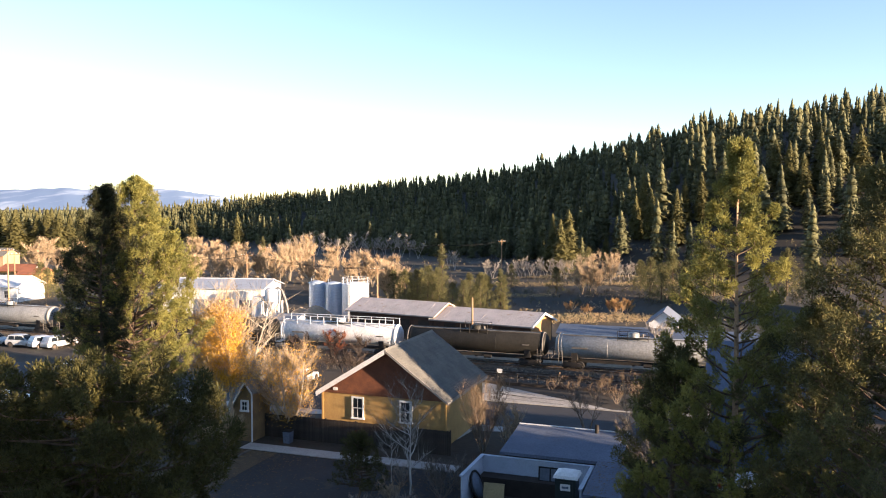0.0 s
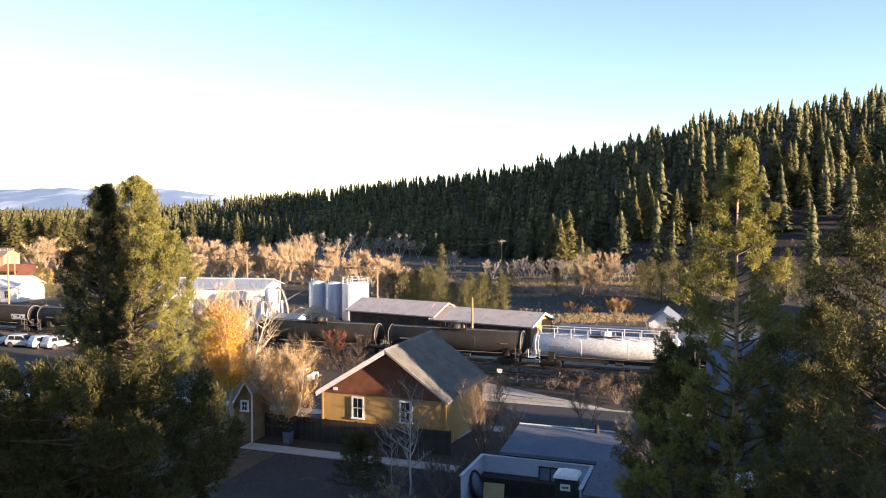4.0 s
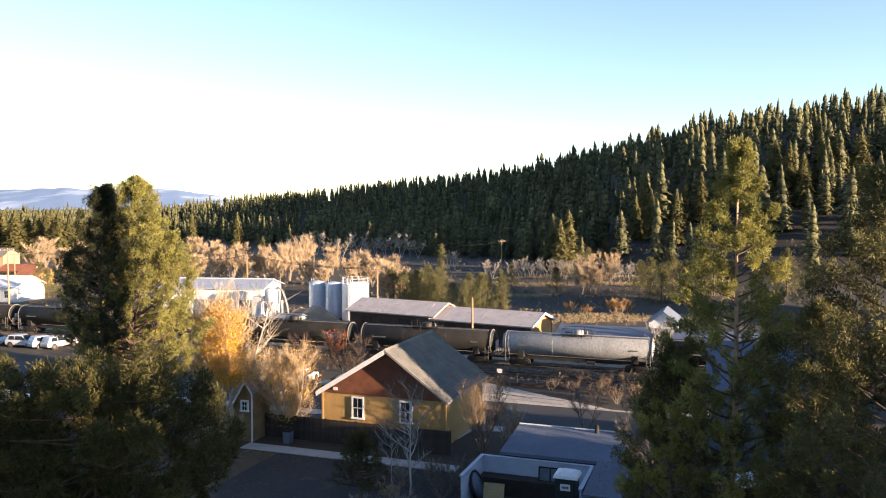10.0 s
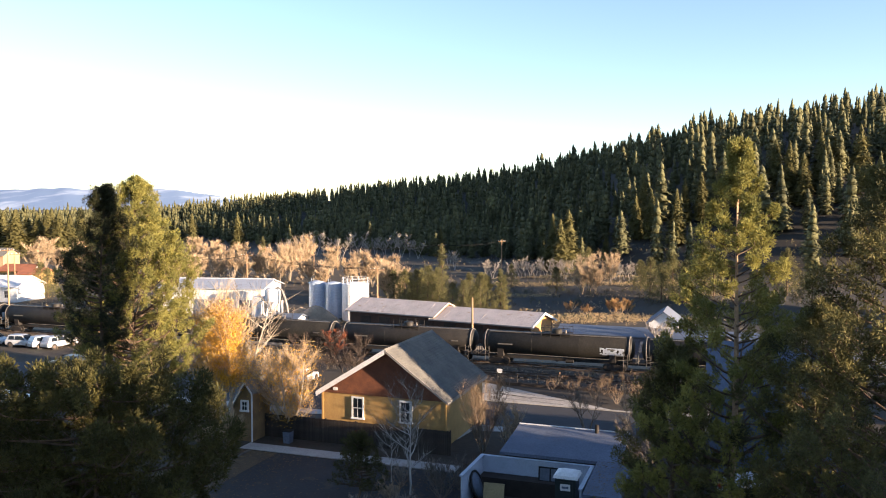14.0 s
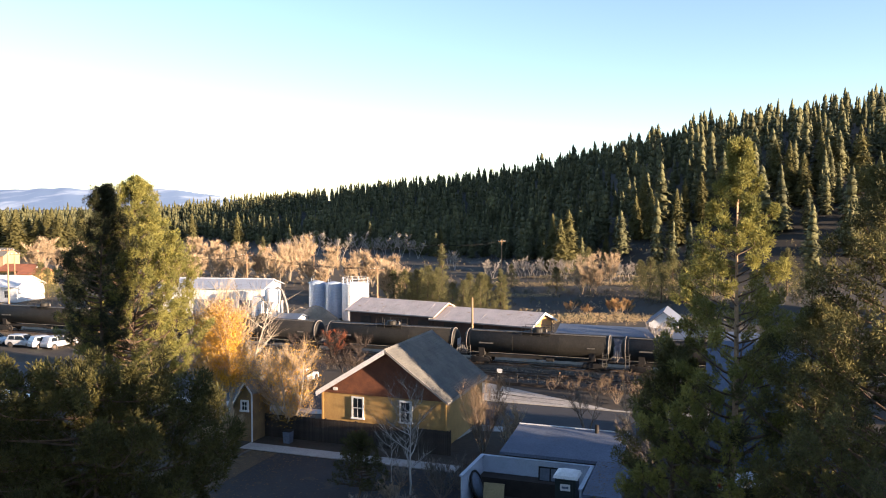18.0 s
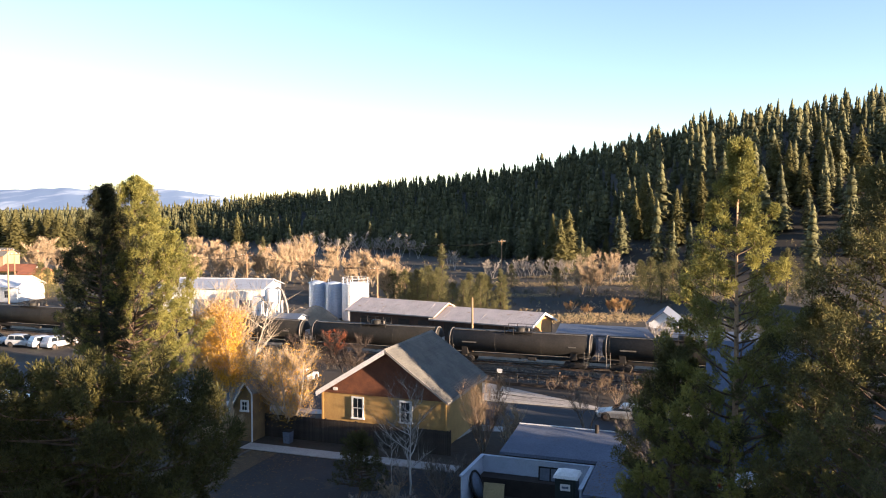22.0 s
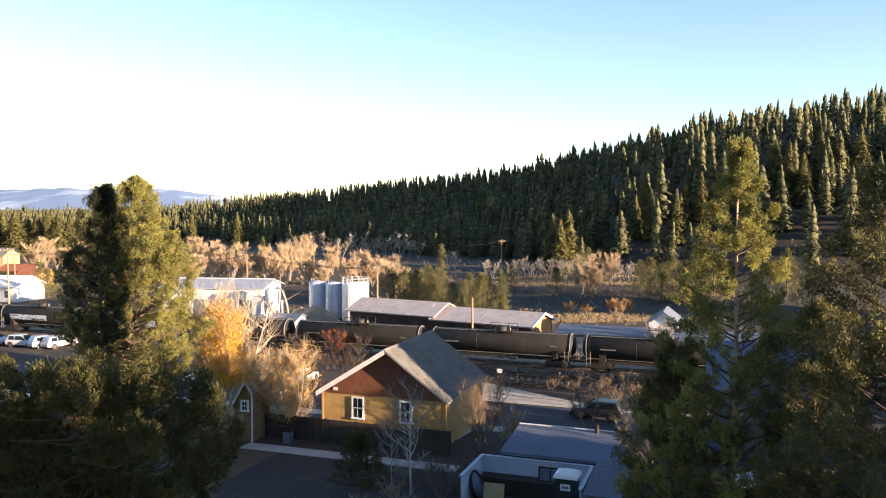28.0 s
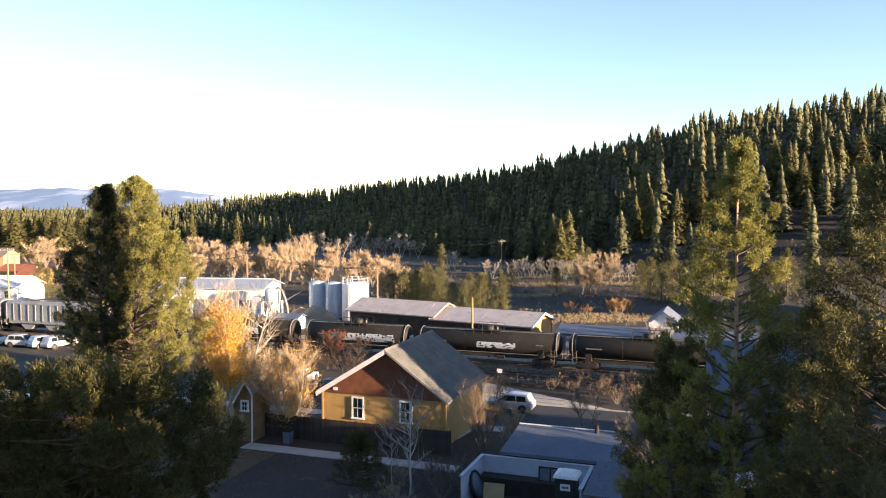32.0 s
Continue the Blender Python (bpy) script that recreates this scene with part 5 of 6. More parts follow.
def build_scrub_pines():
    rng = random.Random(9)
    base = [scrub_pine("scrub_pine", 7.8, 2.9, 200 + i, "bushy olive green pine behind the freight shed", 560) for i in range(3)]
    base.append(scrub_pine("slim_pine", 8.4, 1.4, 207, "slim upright conifer behind the freight shed", 300))
    used = set()
    rows = [(697, 160, 0.85, 0), (716, 156, 0.9, 1), (738, 152, 0.95, 2), (757, 150, 1.05, 0), (775, 154, 0.95, 1), (801, 143, 0.75, 2), (820, 146, 0.75, 0), (832, 152, 0.85, 1), (851, 140, 1.0, 2), (862, 141, 0.92, 0), (886, 140, 0.98, 3), (893, 140, 0.85, 3), (782, 165, 1.35, 3), (1040, 206, 1.1, 1), (1152, 168, 1.1, 2), (1172, 160, 1.0, 0), (1192, 170, 1.2, 1), (1135, 182, 0.9, 2), (1215, 160, 1.1, 2), (725, 158, 0.8, 0), (765, 150, 0.85, 2), (745, 158, 0.9, 1), (843, 141, 0.7, 1), (905, 190, 0.7, 1), (985, 178, 0.75, 2), (70, 175, 0.9, 1), (82, 168, 0.8, 0), (126, 150, 1.15, 3), (134, 152, 0.9, 3), (40, 330, 1.2, 2), (465, 240, 1.2, 3), (1265, 170, 1.3, 0), (1395, 175, 1.3, 1), (1440, 150, 1.2, 2), (1250, 200, 1.4, 1)]
    for px, y, s, i in rows:
        m = ahead(slope(px), y) @ pose(0, 0, 0, 0, 0, rng.uniform(0, 360))
        if i not in used:
            used.add(i)
            base[i].matrix_basis = m
            base[i].scale = (s, s, s)
        else:
            copy_thing(base[i], m).scale = (s, s, s)
    # tall firs at the foot of the hill
    temps = [conifer_template(rng, 13, 12, 0.17, f, 0.06, 1300) for f in (0.15, 0.35, 0.6)]
    meshes = []
    for p, f in temps:
        me = bpy.data.meshes.new("crown")
        me.from_pydata([tuple(q) for q in p.tolist()], [], [tuple(q) for q in f.tolist()])
        me.materials.append(M_NEEDLE_MID)
        meshes.append(me)
    trunk = Geo().tube((0, 0, -0.05), (0, 0, 0.7), 0.02, 0.006, 7, False).mesh("trunk", M_BARK)
    for k, (px, y, h, wd) in enumerate(((978, 236, 17, 1.0), (992, 228, 15.5, 1.1), (1006, 232, 18, 1.15), (962, 240, 9, 1.2), (1072, 250, 8, 1.1), (1092, 262, 9, 1.0), (1125, 255, 15, 0.9), (1138, 262, 19, 1.0), (1152, 250, 16, 1.0), (1197, 240, 17, 1.0), (1212, 260, 15, 0.9), (1240, 258, 16, 1.0), (1270, 250, 17, 1.0), (1395, 255, 20, 1.0), (1420, 250, 17, 1.0), (1450, 262, 21, 1.0), (1520, 255, 22, 1.0), (1370, 270, 18, 1.0), (1335, 262, 18, 1.0), (780, 310, 12, 1.0), (340, 330, 16, 1.0), (6, 310, 17, 1.5), (27, 300, 18, 1.6), (48, 320, 15, 1.5), (66, 305, 17, 1.5), (84, 315, 18, 1.5), (104, 300, 17, 1.6), (124, 310, 16, 1.5), (142, 322, 17, 1.5), (30, 390, 18, 1.2), (92, 380, 19, 1.2), (420, 345, 17, 1.0))):
        t = thing("fir_tree", ahead(slope(px), y) @ pose(0, 0, 0, 0, 0, 50 * k), "tall fir lit from one side on the hill's foot", "fir tree", "firs at the foot of the hill")
        t.scale = (h * wd * 1.1, h * wd * 1.1, h)
        part("crown", meshes[k % 3], M_NEEDLE_MID, t)
        part("trunk", trunk, M_BARK, t)


build_scrub_pines()


# ---------- unseen pines, added to shade the yards, railway and meadow ----
def build_grove():
    rng = random.Random(3)
    temps = [conifer_template(rng, 12, 11, 0.24, 0.2, 0.06, 500) for _ in range(4)]
    spots = []
    # q runs along the shade's edge, s towards the sun
    for q, s, h, *wide in ((7, 25, 16), (9.5, 25, 16), (12, 25, 15.5), (14.5, 25, 15), (17, 26, 15.4), (19, 26, 14.2), (21.5, 26, 14.5), (24, 27, 13.5), (27.5, 27, 14), (29.5, 28, 15.5), (31.5, 28, 15.8), (34, 28, 15.5), (38, 24, 14.5), (41, 20, 15), (44, 21, 15.5), (47, 20, 16), (49.5, 20, 14.5), (51.8, 19, 8), (42.5, 27, 15), (45.5, 28, 15), (54.5, 22, 7), (33.3, 6, 27, 0.5), (55.9, 14, 19, 0.55), (56.4, 26, 17, 0.7), (57.4, 12, 20, 0.6), (58.4, 22, 17, 0.8), (59.6, 14, 22, 0.85), (61.5, 22, 18, 1.0), (64.5, 18, 18, 0.9), (60.6, 16, 23, 0.85), (62.8, 18, 22, 0.9), (84, 27, 14), (85.2, 30, 13), (86.4, 27, 11.4), (87.6, 29, 10.6), (88.8, 27, 9.4), (90, 29, 8.6), (66.5, 20, 15, 1.1), (67.5, 28, 12, 1.1), (143, 12, 17), (147, 14, 18), (151, 12, 18), (155, 13, 19), (159, 12, 17), (164, 14, 17)):
        x, y = 0.485 * q + 0.875 * s, 0.875 * q - 0.485 * s
        spots.append((x, y, ground_z(x, y) - 0.2, h, wide[0] if wide else 1.4))
    # none of these trees is in view; heights set where their shade ends
    P, F = scatter(spots, temps, rng)
    bulk("pine_grove", P, F, M_FAR_NEEDLE, "unseen pines added to shade the yards, railway and meadow", "trees")


build_grove()


def build_scrub():
    """Sage and dry grass on the valley floor, and weeds along the railway."""
    rng, nr = random.Random(12), np.random.RandomState(12)
    tan, dark = Bulk(), Bulk()
    for i in range(3600):
        y = math.sqrt(rng.uniform(122 ** 2, 300 ** 2))
        x = rng.uniform(-0.62, 0.58) * y
        if noise.noise((x * 0.03, y * 0.05, 1.0)) < -0.12:
            continue
        s = rng.uniform(0.35, 0.9)
        a = tuft(nr, (x, y, ground_z(x, y) + s * 0.5), (0, 0, 1), s * 1.2, 22, s * 0.06)
        (tan if rng.random() < 0.68 else dark).tris(a)
    # pale grass only in lanes, to imitate sunlit strips between shaded ones
    for i in range(24000):
        y = rng.uniform(128, 235)
        x = rng.uniform(0.06, 0.36) * y
        lane = y - 0.12 * x + 3 * noise.noise((x * 0.05, 0.0, 7.0))
        if not (129 < lane < 139 or 166 < lane < 171 or 188 < lane < 200 or 212 < lane < 216) or noise.noise((x * 0.06, y * 0.1, 4.0)) < -0.2:
            continue
        s = rng.uniform(0.3, 0.75)
        tan.tris(tuft(nr, (x, y, ground_z(x, y) + s * 0.4), (0, 0, 1), s, 8, s * 0.14))
    for i in range(260):
        y = rng.uniform(132, 215)
        x = rng.uniform(0.07, 0.36) * y
        if noise.noise((x * 0.02, y * 0.16, 4.0)) > 0.0:
            continue
        s = rng.uniform(0.9, 1.7)
        dark.tris(np.concatenate([tuft(nr, (x + rng.gauss(0, s * 0.6), y + rng.gauss(0, s * 0.5), ground_z(x, y) + s * 0.4), (0, 0, 1), s * 0.7, 18, s * 0.07) for _ in range(4)]))
    for i in range(620):
        y = math.sqrt(rng.uniform(126 ** 2, 270 ** 2))
        x = rng.uniform(-0.5, 0.56) * y
        s = rng.uniform(0.7, 1.5)
        a = np.concatenate([tuft(nr, (x + rng.gauss(0, s * 0.5), y + rng.gauss(0, s * 0.5), ground_z(x, y) + s * 0.45), (0, 0, 1), s * 0.8, 16, s * 0.05) for _ in range(3)])
        (tan if rng.random() < 0.45 else dark).tris(a)
    for i in range(1500):
        u, w = rng.uniform(-60, 62), rng.choice((rng.uniform(-10.4, -8.2), rng.uniform(3.2, 9.0), rng.uniform(-3.2, -2.2)))
        if 3 < u < 33 and w > 6.5:
            continue
        p = TOWN @ Vector((u, w, 0.05))
        s = rng.uniform(0.08, 0.22)
        (tan if rng.random() < 0.6 else dark).tris(tuft(nr, (p.x, p.y, p.z + s * 0.5), (0, 0, 1), s * 1.6, 14, s * 0.07))
    for name, b, mt, label in (("dry_grass", tan, M_DRYGRASS, "tawny dry grass and sage on the valley floor"), ("sagebrush", dark, M_SAGE, "dark grey-green sagebrush on the valley floor")):
        tagged(part(name, b.mesh(name, mt), mt), label, "grass", kind="stuff")


M_DRYGRASS = leafy("dry_grass_blades", (0.46, 0.35, 0.20), (0.33, 0.25, 0.14), 0.2, 0.2, 0.05)
M_SAGE = leafy("sage_leaves", (0.10, 0.095, 0.055), (0.07, 0.06, 0.04), 0.3, 0.05, 0.05)
build_scrub()


# ---------- poles and wires ----------
def utility_pole(m, h, arms=1, label="weathered wooden utility pole with a crossarm"):
    t = thing("utility_pole", m, label, "utility pole", "utility poles")
    part("shaft", Geo().tube((0, 0, 0), (0, 0, h), 0.17, 0.11, 10), M_POLE, t)
    for k in range(arms):
        z = h - 0.5 - k * 0.9
        a = part("crossarm", Geo().box(-1.2, 1.2, -0.2, -0.08, z - 0.07, z + 0.07), M_POLE, t)
        for x in (-1.1, -0.45, 0.45, 1.1):
            part("insulator", Geo().lathe([(0.0, z + 0.07), (0.05, z + 0.07), (0.06, z + 0.16), (0.03, z + 0.24), (0, z + 0.25)], "z", 8, (x, -0.14, 0)), M_WHITE, a)
    return t


def wire(p, q, sag=0.6, r=0.02):
    g = Geo()
    p, q = Vector(p), Vector(q)
    n = 10
    pts = []
    for i in range(n + 1):
        k = i / n
        v = p.lerp(q, k)
        v.z -= sag * 4 * k * (1 - k)
        pts.append(v)
    g.path(pts, [r] * (n + 1), 5)
    return solid("overhead_wire", g, M_WIRE, Matrix.Identity(4), "thin overhead wire hung between poles", "wire", "overhead wires")


def build_poles():
    utility_pole(town(24.4, 6.0, 0), 7.3, 0, "bare wooden pole beside the freight shed")
    rows = [(town(0.2, 30, 0), 9.0), (ahead(slope(12), 150, 0), 11.4), (ahead(slope(24), 175, 0), 9.2), (ahead(slope(340), 168, 0), 9.0), (ahead(slope(436), 175, 0), 9.0), (ahead(slope(470), 205, 0), 9.0), (ahead(slope(597), 245, 0), 7.0), (ahead(slope(783), 250, 0), 7.6), (ahead(slope(888), 255, 0), 8.6), (ahead(slope(555), 235, 0), 8.0)]
    tops = []
    for m, h in rows:
        utility_pole(m @ pose(0, 0, 0, 0, 0, 10), h)
        tops.append(m @ Vector((0, 0, h - 0.3)))
    for a, b in ((3, 4), (4, 0), (1, 3), (6, 7), (7, 8)):
        for off in (-1.1, 1.1):
            wire(tops[a] + Vector((0, off, 0)), tops[b] + Vector((0, off, 0)), 0.8, 0.035)


build_poles()


# ---------- buildings beyond the railway ----------
def build_far_buildings():
    t = gable_building("factory_shed", town(-34.0, 18.4, 0, 11), 17.5, 9.0, 5.5, 6.6, (M_SILO, M_SILO, M_TIN_PALE), "long white steel factory shed beyond the railway", 0.5, "factory")
    for i in range(4):
        part("bay_door", Geo().box(1.5 + i * 4.0, 4.2 + i * 4.0, -0.06, -0.003, 0.1, 3.6), M_BLUEROOF, t, "grey roller door")
    part("ridge_cap", Geo().prism([(4.2, 6.68), (4.8, 6.68), (4.5, 6.82)], "x", -0.5, 18.0), M_WHITE, t, "white ridge cap")
    # batching plant: hopper, legs, chute
    t = thing("batch_plant", town(-13.2, 19, 0), "white steel hopper plant with a curved pipe", "plant")
    part("hopper", Geo().lathe([(0.35, 2.2), (1.2, 3.8), (1.25, 5.7), (1.0, 6.0), (0, 6.05)], "z", 20), M_SILO, t)
    for x in (-1, 1):
        for y in (-1, 1):
            part("leg", Geo().box(x * 1.1 - 0.1, x * 1.1 + 0.1, y * 1.1 - 0.1, y * 1.1 + 0.1, 0, 4.0), M_SILO, t)
    part("chute", Geo().path([(0.6, -0.4, 5.9), (1.3, -0.4, 6.2), (2.0, -0.4, 5.7), (2.5, -0.4, 4.6), (2.9, -0.4, 3.2), (3.1, -0.4, 1.6)], [0.17] * 6, 10), M_DUSTY_TRIM, t, "curved pipe")
    part("cabin", Geo().box(-3.2, -1.5, -1.0, 1.2, 0, 4.6), M_SILO, t)
    t = gable_building("store", town(-11.5, 15.0, 0), 4.6, 4.0, 1.6, 2.3, (M_SILO, M_SILO, M_BLUEROOF), "low store with a blue-grey steel roof", 0.3, "shed")
    # cottage with white walls
    gable_building("cottage", town(49.6, 14.0, 0, 90), 6.0, 3.7, 4.0, 5.4, (M_WHITE, M_WHITE, M_ROOF_PALE), "small white cottage with a grey roof beyond the railway", 0.35, "cottage")
    # low blue-grey shed
    t = gable_building("storage_shed", town(34.9, 9.6, 0), 26.0, 5.0, 2.7, 3.45, (M_BLUESTEEL, M_BLUESTEEL, M_BLUEROOF), "long low blue-grey steel storage shed", 0.25, "shed")
    for i in range(6):
        part("roller_door", Geo().box(1.0 + i * 4.2, 3.8 + i * 4.2, -0.06, -0.003, 0.1, 2.4), M_ROOF_PALE, t, "grey roller door")
    gable_building("pale_house", town(54.8, -35.2, 0.4), 8.5, 6.5, 6.2, 8.8, (M_ROOF_PALE, M_ROOF_PALE, M_ROOF_PALE), "pale blue-grey house in shade seen through pine branches", 0.4, "house")
    # white building at the far end of the yard
    t = gable_building("white_hall", pose(-93, 162, 0, 0, 0, -12), 9.2, 8, 3.2, 5.0, (M_WHITE, M_WHITE, M_WHITE), "white hall with a shallow sunlit roof", 0.4, "hall")
    window(t, 6.4, 7.3, 1.0, 2.4, -0.01)
    window(t, 3.2, 4.1, 1.0, 2.4, -0.01)
    t = gable_building("tan_house", pose(-125, 214, 0, 0, 0, -6), 10.0, 7, 6.2, 7.9, (M_TAN, M_TAN, M_ROOF_G), "tall tan house among bare trees", 0.4, "house")
    window(t, 7.2, 8.2, 3.6, 5.2, -0.01)
    gable_building("red_roofed_house", pose(-112, 205, 0, 0, 0, -12), 9, 6, 2.9, 4.3, (M_SIDING_Y, M_WHITE, M_REDROOF), "house with a rust red roof among trees", 0.4, "house")
    gable_building("red_roofed_house", pose(-102.5, 196, 0, 0, 0, -8), 5.6, 6, 2.8, 4.0, (M_SIDING_Y, M_SIDING_Y, M_REDROOF), "small house with a rust red roof among trees", 0.4, "house")


M_TAN = surface("tan_stucco", (0.38, 0.26, 0.15), (0.30, 0.20, 0.12), 0.85, scale=0.6, fine=8)
M_TIN_PALE = surface("pale_grey_tin_roof", (0.36, 0.39, 0.44), (0.29, 0.32, 0.37), 0.5, 0.1, scale=0.6, fine=7, bump=0.1)
M_BLUEROOF = surface("blue_grey_steel_roof", (0.13, 0.16, 0.21), (0.10, 0.125, 0.17), 0.5, 0.2, scale=0.6, fine=7, bump=0.1)
M_BLUESTEEL = surface("blue_grey_steel", (0.10, 0.125, 0.17), (0.075, 0.095, 0.13), 0.5, 0.2, scale=0.6, fine=7, bump=0.1)
M_REDROOF = surface("rust_red_roof", (0.36, 0.13, 0.06), (0.27, 0.10, 0.05), 0.7, scale=0.8, fine=7)
build_far_buildings()


# ---------- distant mountains ----------
def build_mountains():
    m = bpy.data.materials.new("haze_tinted_snowy_mountains")
    m.use_nodes = True
    nt = m.node_tree
    b = nt.nodes["Principled BSDF"]
    geo = nt.nodes.new("ShaderNodeNewGeometry")
    ns = nt.nodes.new("ShaderNodeTexNoise")
    ns.inputs["Scale"].default_value, ns.inputs["Detail"].default_value = 0.006, 8.0
    mp = nt.nodes.new("ShaderNodeMapping")
    mp.inputs["Scale"].default_value = (1.0, 0.4, 2.2)
    nt.links.new(geo.outputs["Position"], mp.inputs["Vector"])
    nt.links.new(mp.outputs[0], ns.inputs["Vector"])
    rp = nt.nodes.new("ShaderNodeValToRGB")
    # forest coloured blue to paint the haze; the paler tone is snow
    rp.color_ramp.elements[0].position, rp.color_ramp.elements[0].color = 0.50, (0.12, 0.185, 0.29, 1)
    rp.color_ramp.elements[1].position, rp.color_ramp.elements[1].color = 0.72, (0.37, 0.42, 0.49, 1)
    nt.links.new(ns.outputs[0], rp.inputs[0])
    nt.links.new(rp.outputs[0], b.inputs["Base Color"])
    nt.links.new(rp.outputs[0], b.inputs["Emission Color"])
    # faint glow brightens the slopes as haze would
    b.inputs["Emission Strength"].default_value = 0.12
    b.inputs["Roughness"].default_value = 1.0
    g = Geo()
    rows = []
    n, k = 90, 8
    for j in range(k + 1):
        for i in range(n + 1):
            px = -260 + 760 * i / n
            a = slope(px)
            top = ramp(px, ((-260, 40), (-60, 80), (0, 92), (60, 98), (110, 108), (150, 96), (200, 98), (260, 104), (320, 92), (380, 60), (420, 38), (500, 16)))
            top += 7 * noise.noise((px * 0.025, 0, 5.0))
            y = 4550 - 140 * (k - j)
            f = (j / k) ** 0.8
            rows.append((a * y, y, -14 + (top + 30) * f + 4 * f * noise.noise((px * 0.05, j * 1.3, 9.0))))
    g.add(rows, [(j * (n + 1) + i, j * (n + 1) + i + 1, (j + 1) * (n + 1) + i + 1, (j + 1) * (n + 1) + i) for j in range(k) for i in range(n)], True)
    solid("backdrop", g, m, Matrix.Identity(4), "distant snow-patched mountains tinted blue and glowing for haze", "mountains", kind="structure")


build_mountains()


# ---------- the yard ----------
def build_yard():
    slab("driveway", 24.0, 40.2, -62, -41.4, 0.3, 0.515, M_YARD, "dark worn asphalt yard in shade", "yard")
    slab("path", 20.6, 38.0, -41.2, -39.75, 0.3, 0.56, M_CONCRETE, "pale concrete path along the yard", "path")
    slab("verge", 18.6, 21.55, -62, -41.4, 0.3, 0.53, M_DIRT, "brown dirt and leaf litter beside the yard", "verge")
    slab("verge", 21.77, 23.99, -62, -41.4, 0.3, 0.525, M_DIRT, "trodden brown dirt at the edge of the yard", "verge")
    slab("kerb", 21.57, 21.75, -62, -41.4, 0.3, 0.6, M_KERB, "low worn kerb along the yard", "kerb")
    t = thing("fence", town(18.2, -37.6, 0.45), "dark weathered board fence before the house", "fence")
    for i in range(8):
        part("post", Geo().box(i * 2.6, i * 2.6 + 0.1, 0.03, 0.13, 0, 1.95), M_FENCE, t)
    part("top_rail", Geo().box(0, 18.3, 0.004, 0.05, 1.55, 1.65), M_FENCE, t)
    part("bottom_rail", Geo().box(0, 18.3, 0.004, 0.05, 0.35, 0.45), M_FENCE, t)
    me = Geo().box(0, 0.148, -0.022, 0.002, 0.04, 1.9).mesh("board", M_FENCE)
    rng = random.Random(2)
    for i in range(118):
        o = part("board", me, M_FENCE, t)
        o.location = (i * 0.155, 0, rng.uniform(-0.03, 0.02))
    # small ochre shed with a white-trimmed gable
    t = thing("garden_shed", town(18.83, -39.4, 0.45), "narrow ochre shed with white gable trim", "shed")
    W, A, EL, ER, R = 1.75, 1.25, 2.75, 4.1, 4.75     # steep to one side, short to the other
    part("front_wall", boards(Geo(), 0, W, 0, EL, 0.0).prism([(0, 0), (W, 0), (W, ER), (A, R - 0.05), (0, EL)], "y", 0.02, 0.15), M_SHED, t)
    part("side_wall", Geo().box(W - 0.12, W, 0.15, 2.6, 0, ER), M_SHED, t)
    part("side_wall", Geo().box(0, 0.12, 0.15, 2.6, 0, EL), M_SHED, t)
    for s, e in ((-1, EL), (1, ER)):
        wd = A if s < 0 else W - A
        x0, x1 = A, A + s * (wd + 0.2)
        z1 = e - (R - e) / wd * 0.2
        pr = [(x0, R), (x1, z1), (x1, z1 + 0.12), (x0, R + 0.12)]
        part("roof_slope", Geo().prism(pr if s < 0 else pr[::-1], "y", -0.3, 2.8), M_ROOF_G, t)
        rk = [(x0, R - 0.06), (x1, z1 - 0.06), (x1, z1 + 0.13), (x0, R + 0.13)]
        part("rake_board", Geo().prism(rk if s < 0 else rk[::-1], "y", -0.35, -0.303), M_WHITE, t, "white rake board")
    window(t, 0.85, 1.3, 2.55, 3.2, -0.02)
    part("corner_board", Geo().box(W - 0.1, W + 0.02, -0.04, 0.0, 0, ER), M_WHITE, t)


M_DIRT = surface("leaf_littered_dirt", (0.11, 0.08, 0.045), (0.07, 0.052, 0.035), 0.95, scale=0.9, fine=9, bump=0.5, wear=(0.17, 0.11, 0.05), wear_at=0.6)
M_KERB = surface("dirty_concrete", (0.17, 0.155, 0.135), (0.10, 0.09, 0.08), 0.9, scale=1.5, fine=9)
M_SHED = surface("weathered_ochre_boards", (0.24, 0.155, 0.07), (0.16, 0.10, 0.05), 0.85, scale=1.2, fine=14)
M_YARD = surface("worn_dark_yard", (0.026, 0.028, 0.033), (0.038, 0.038, 0.04), 0.9, scale=0.3, fine=5, bump=0.3, wear=(0.055, 0.048, 0.04), wear_at=0.62)
build_yard()


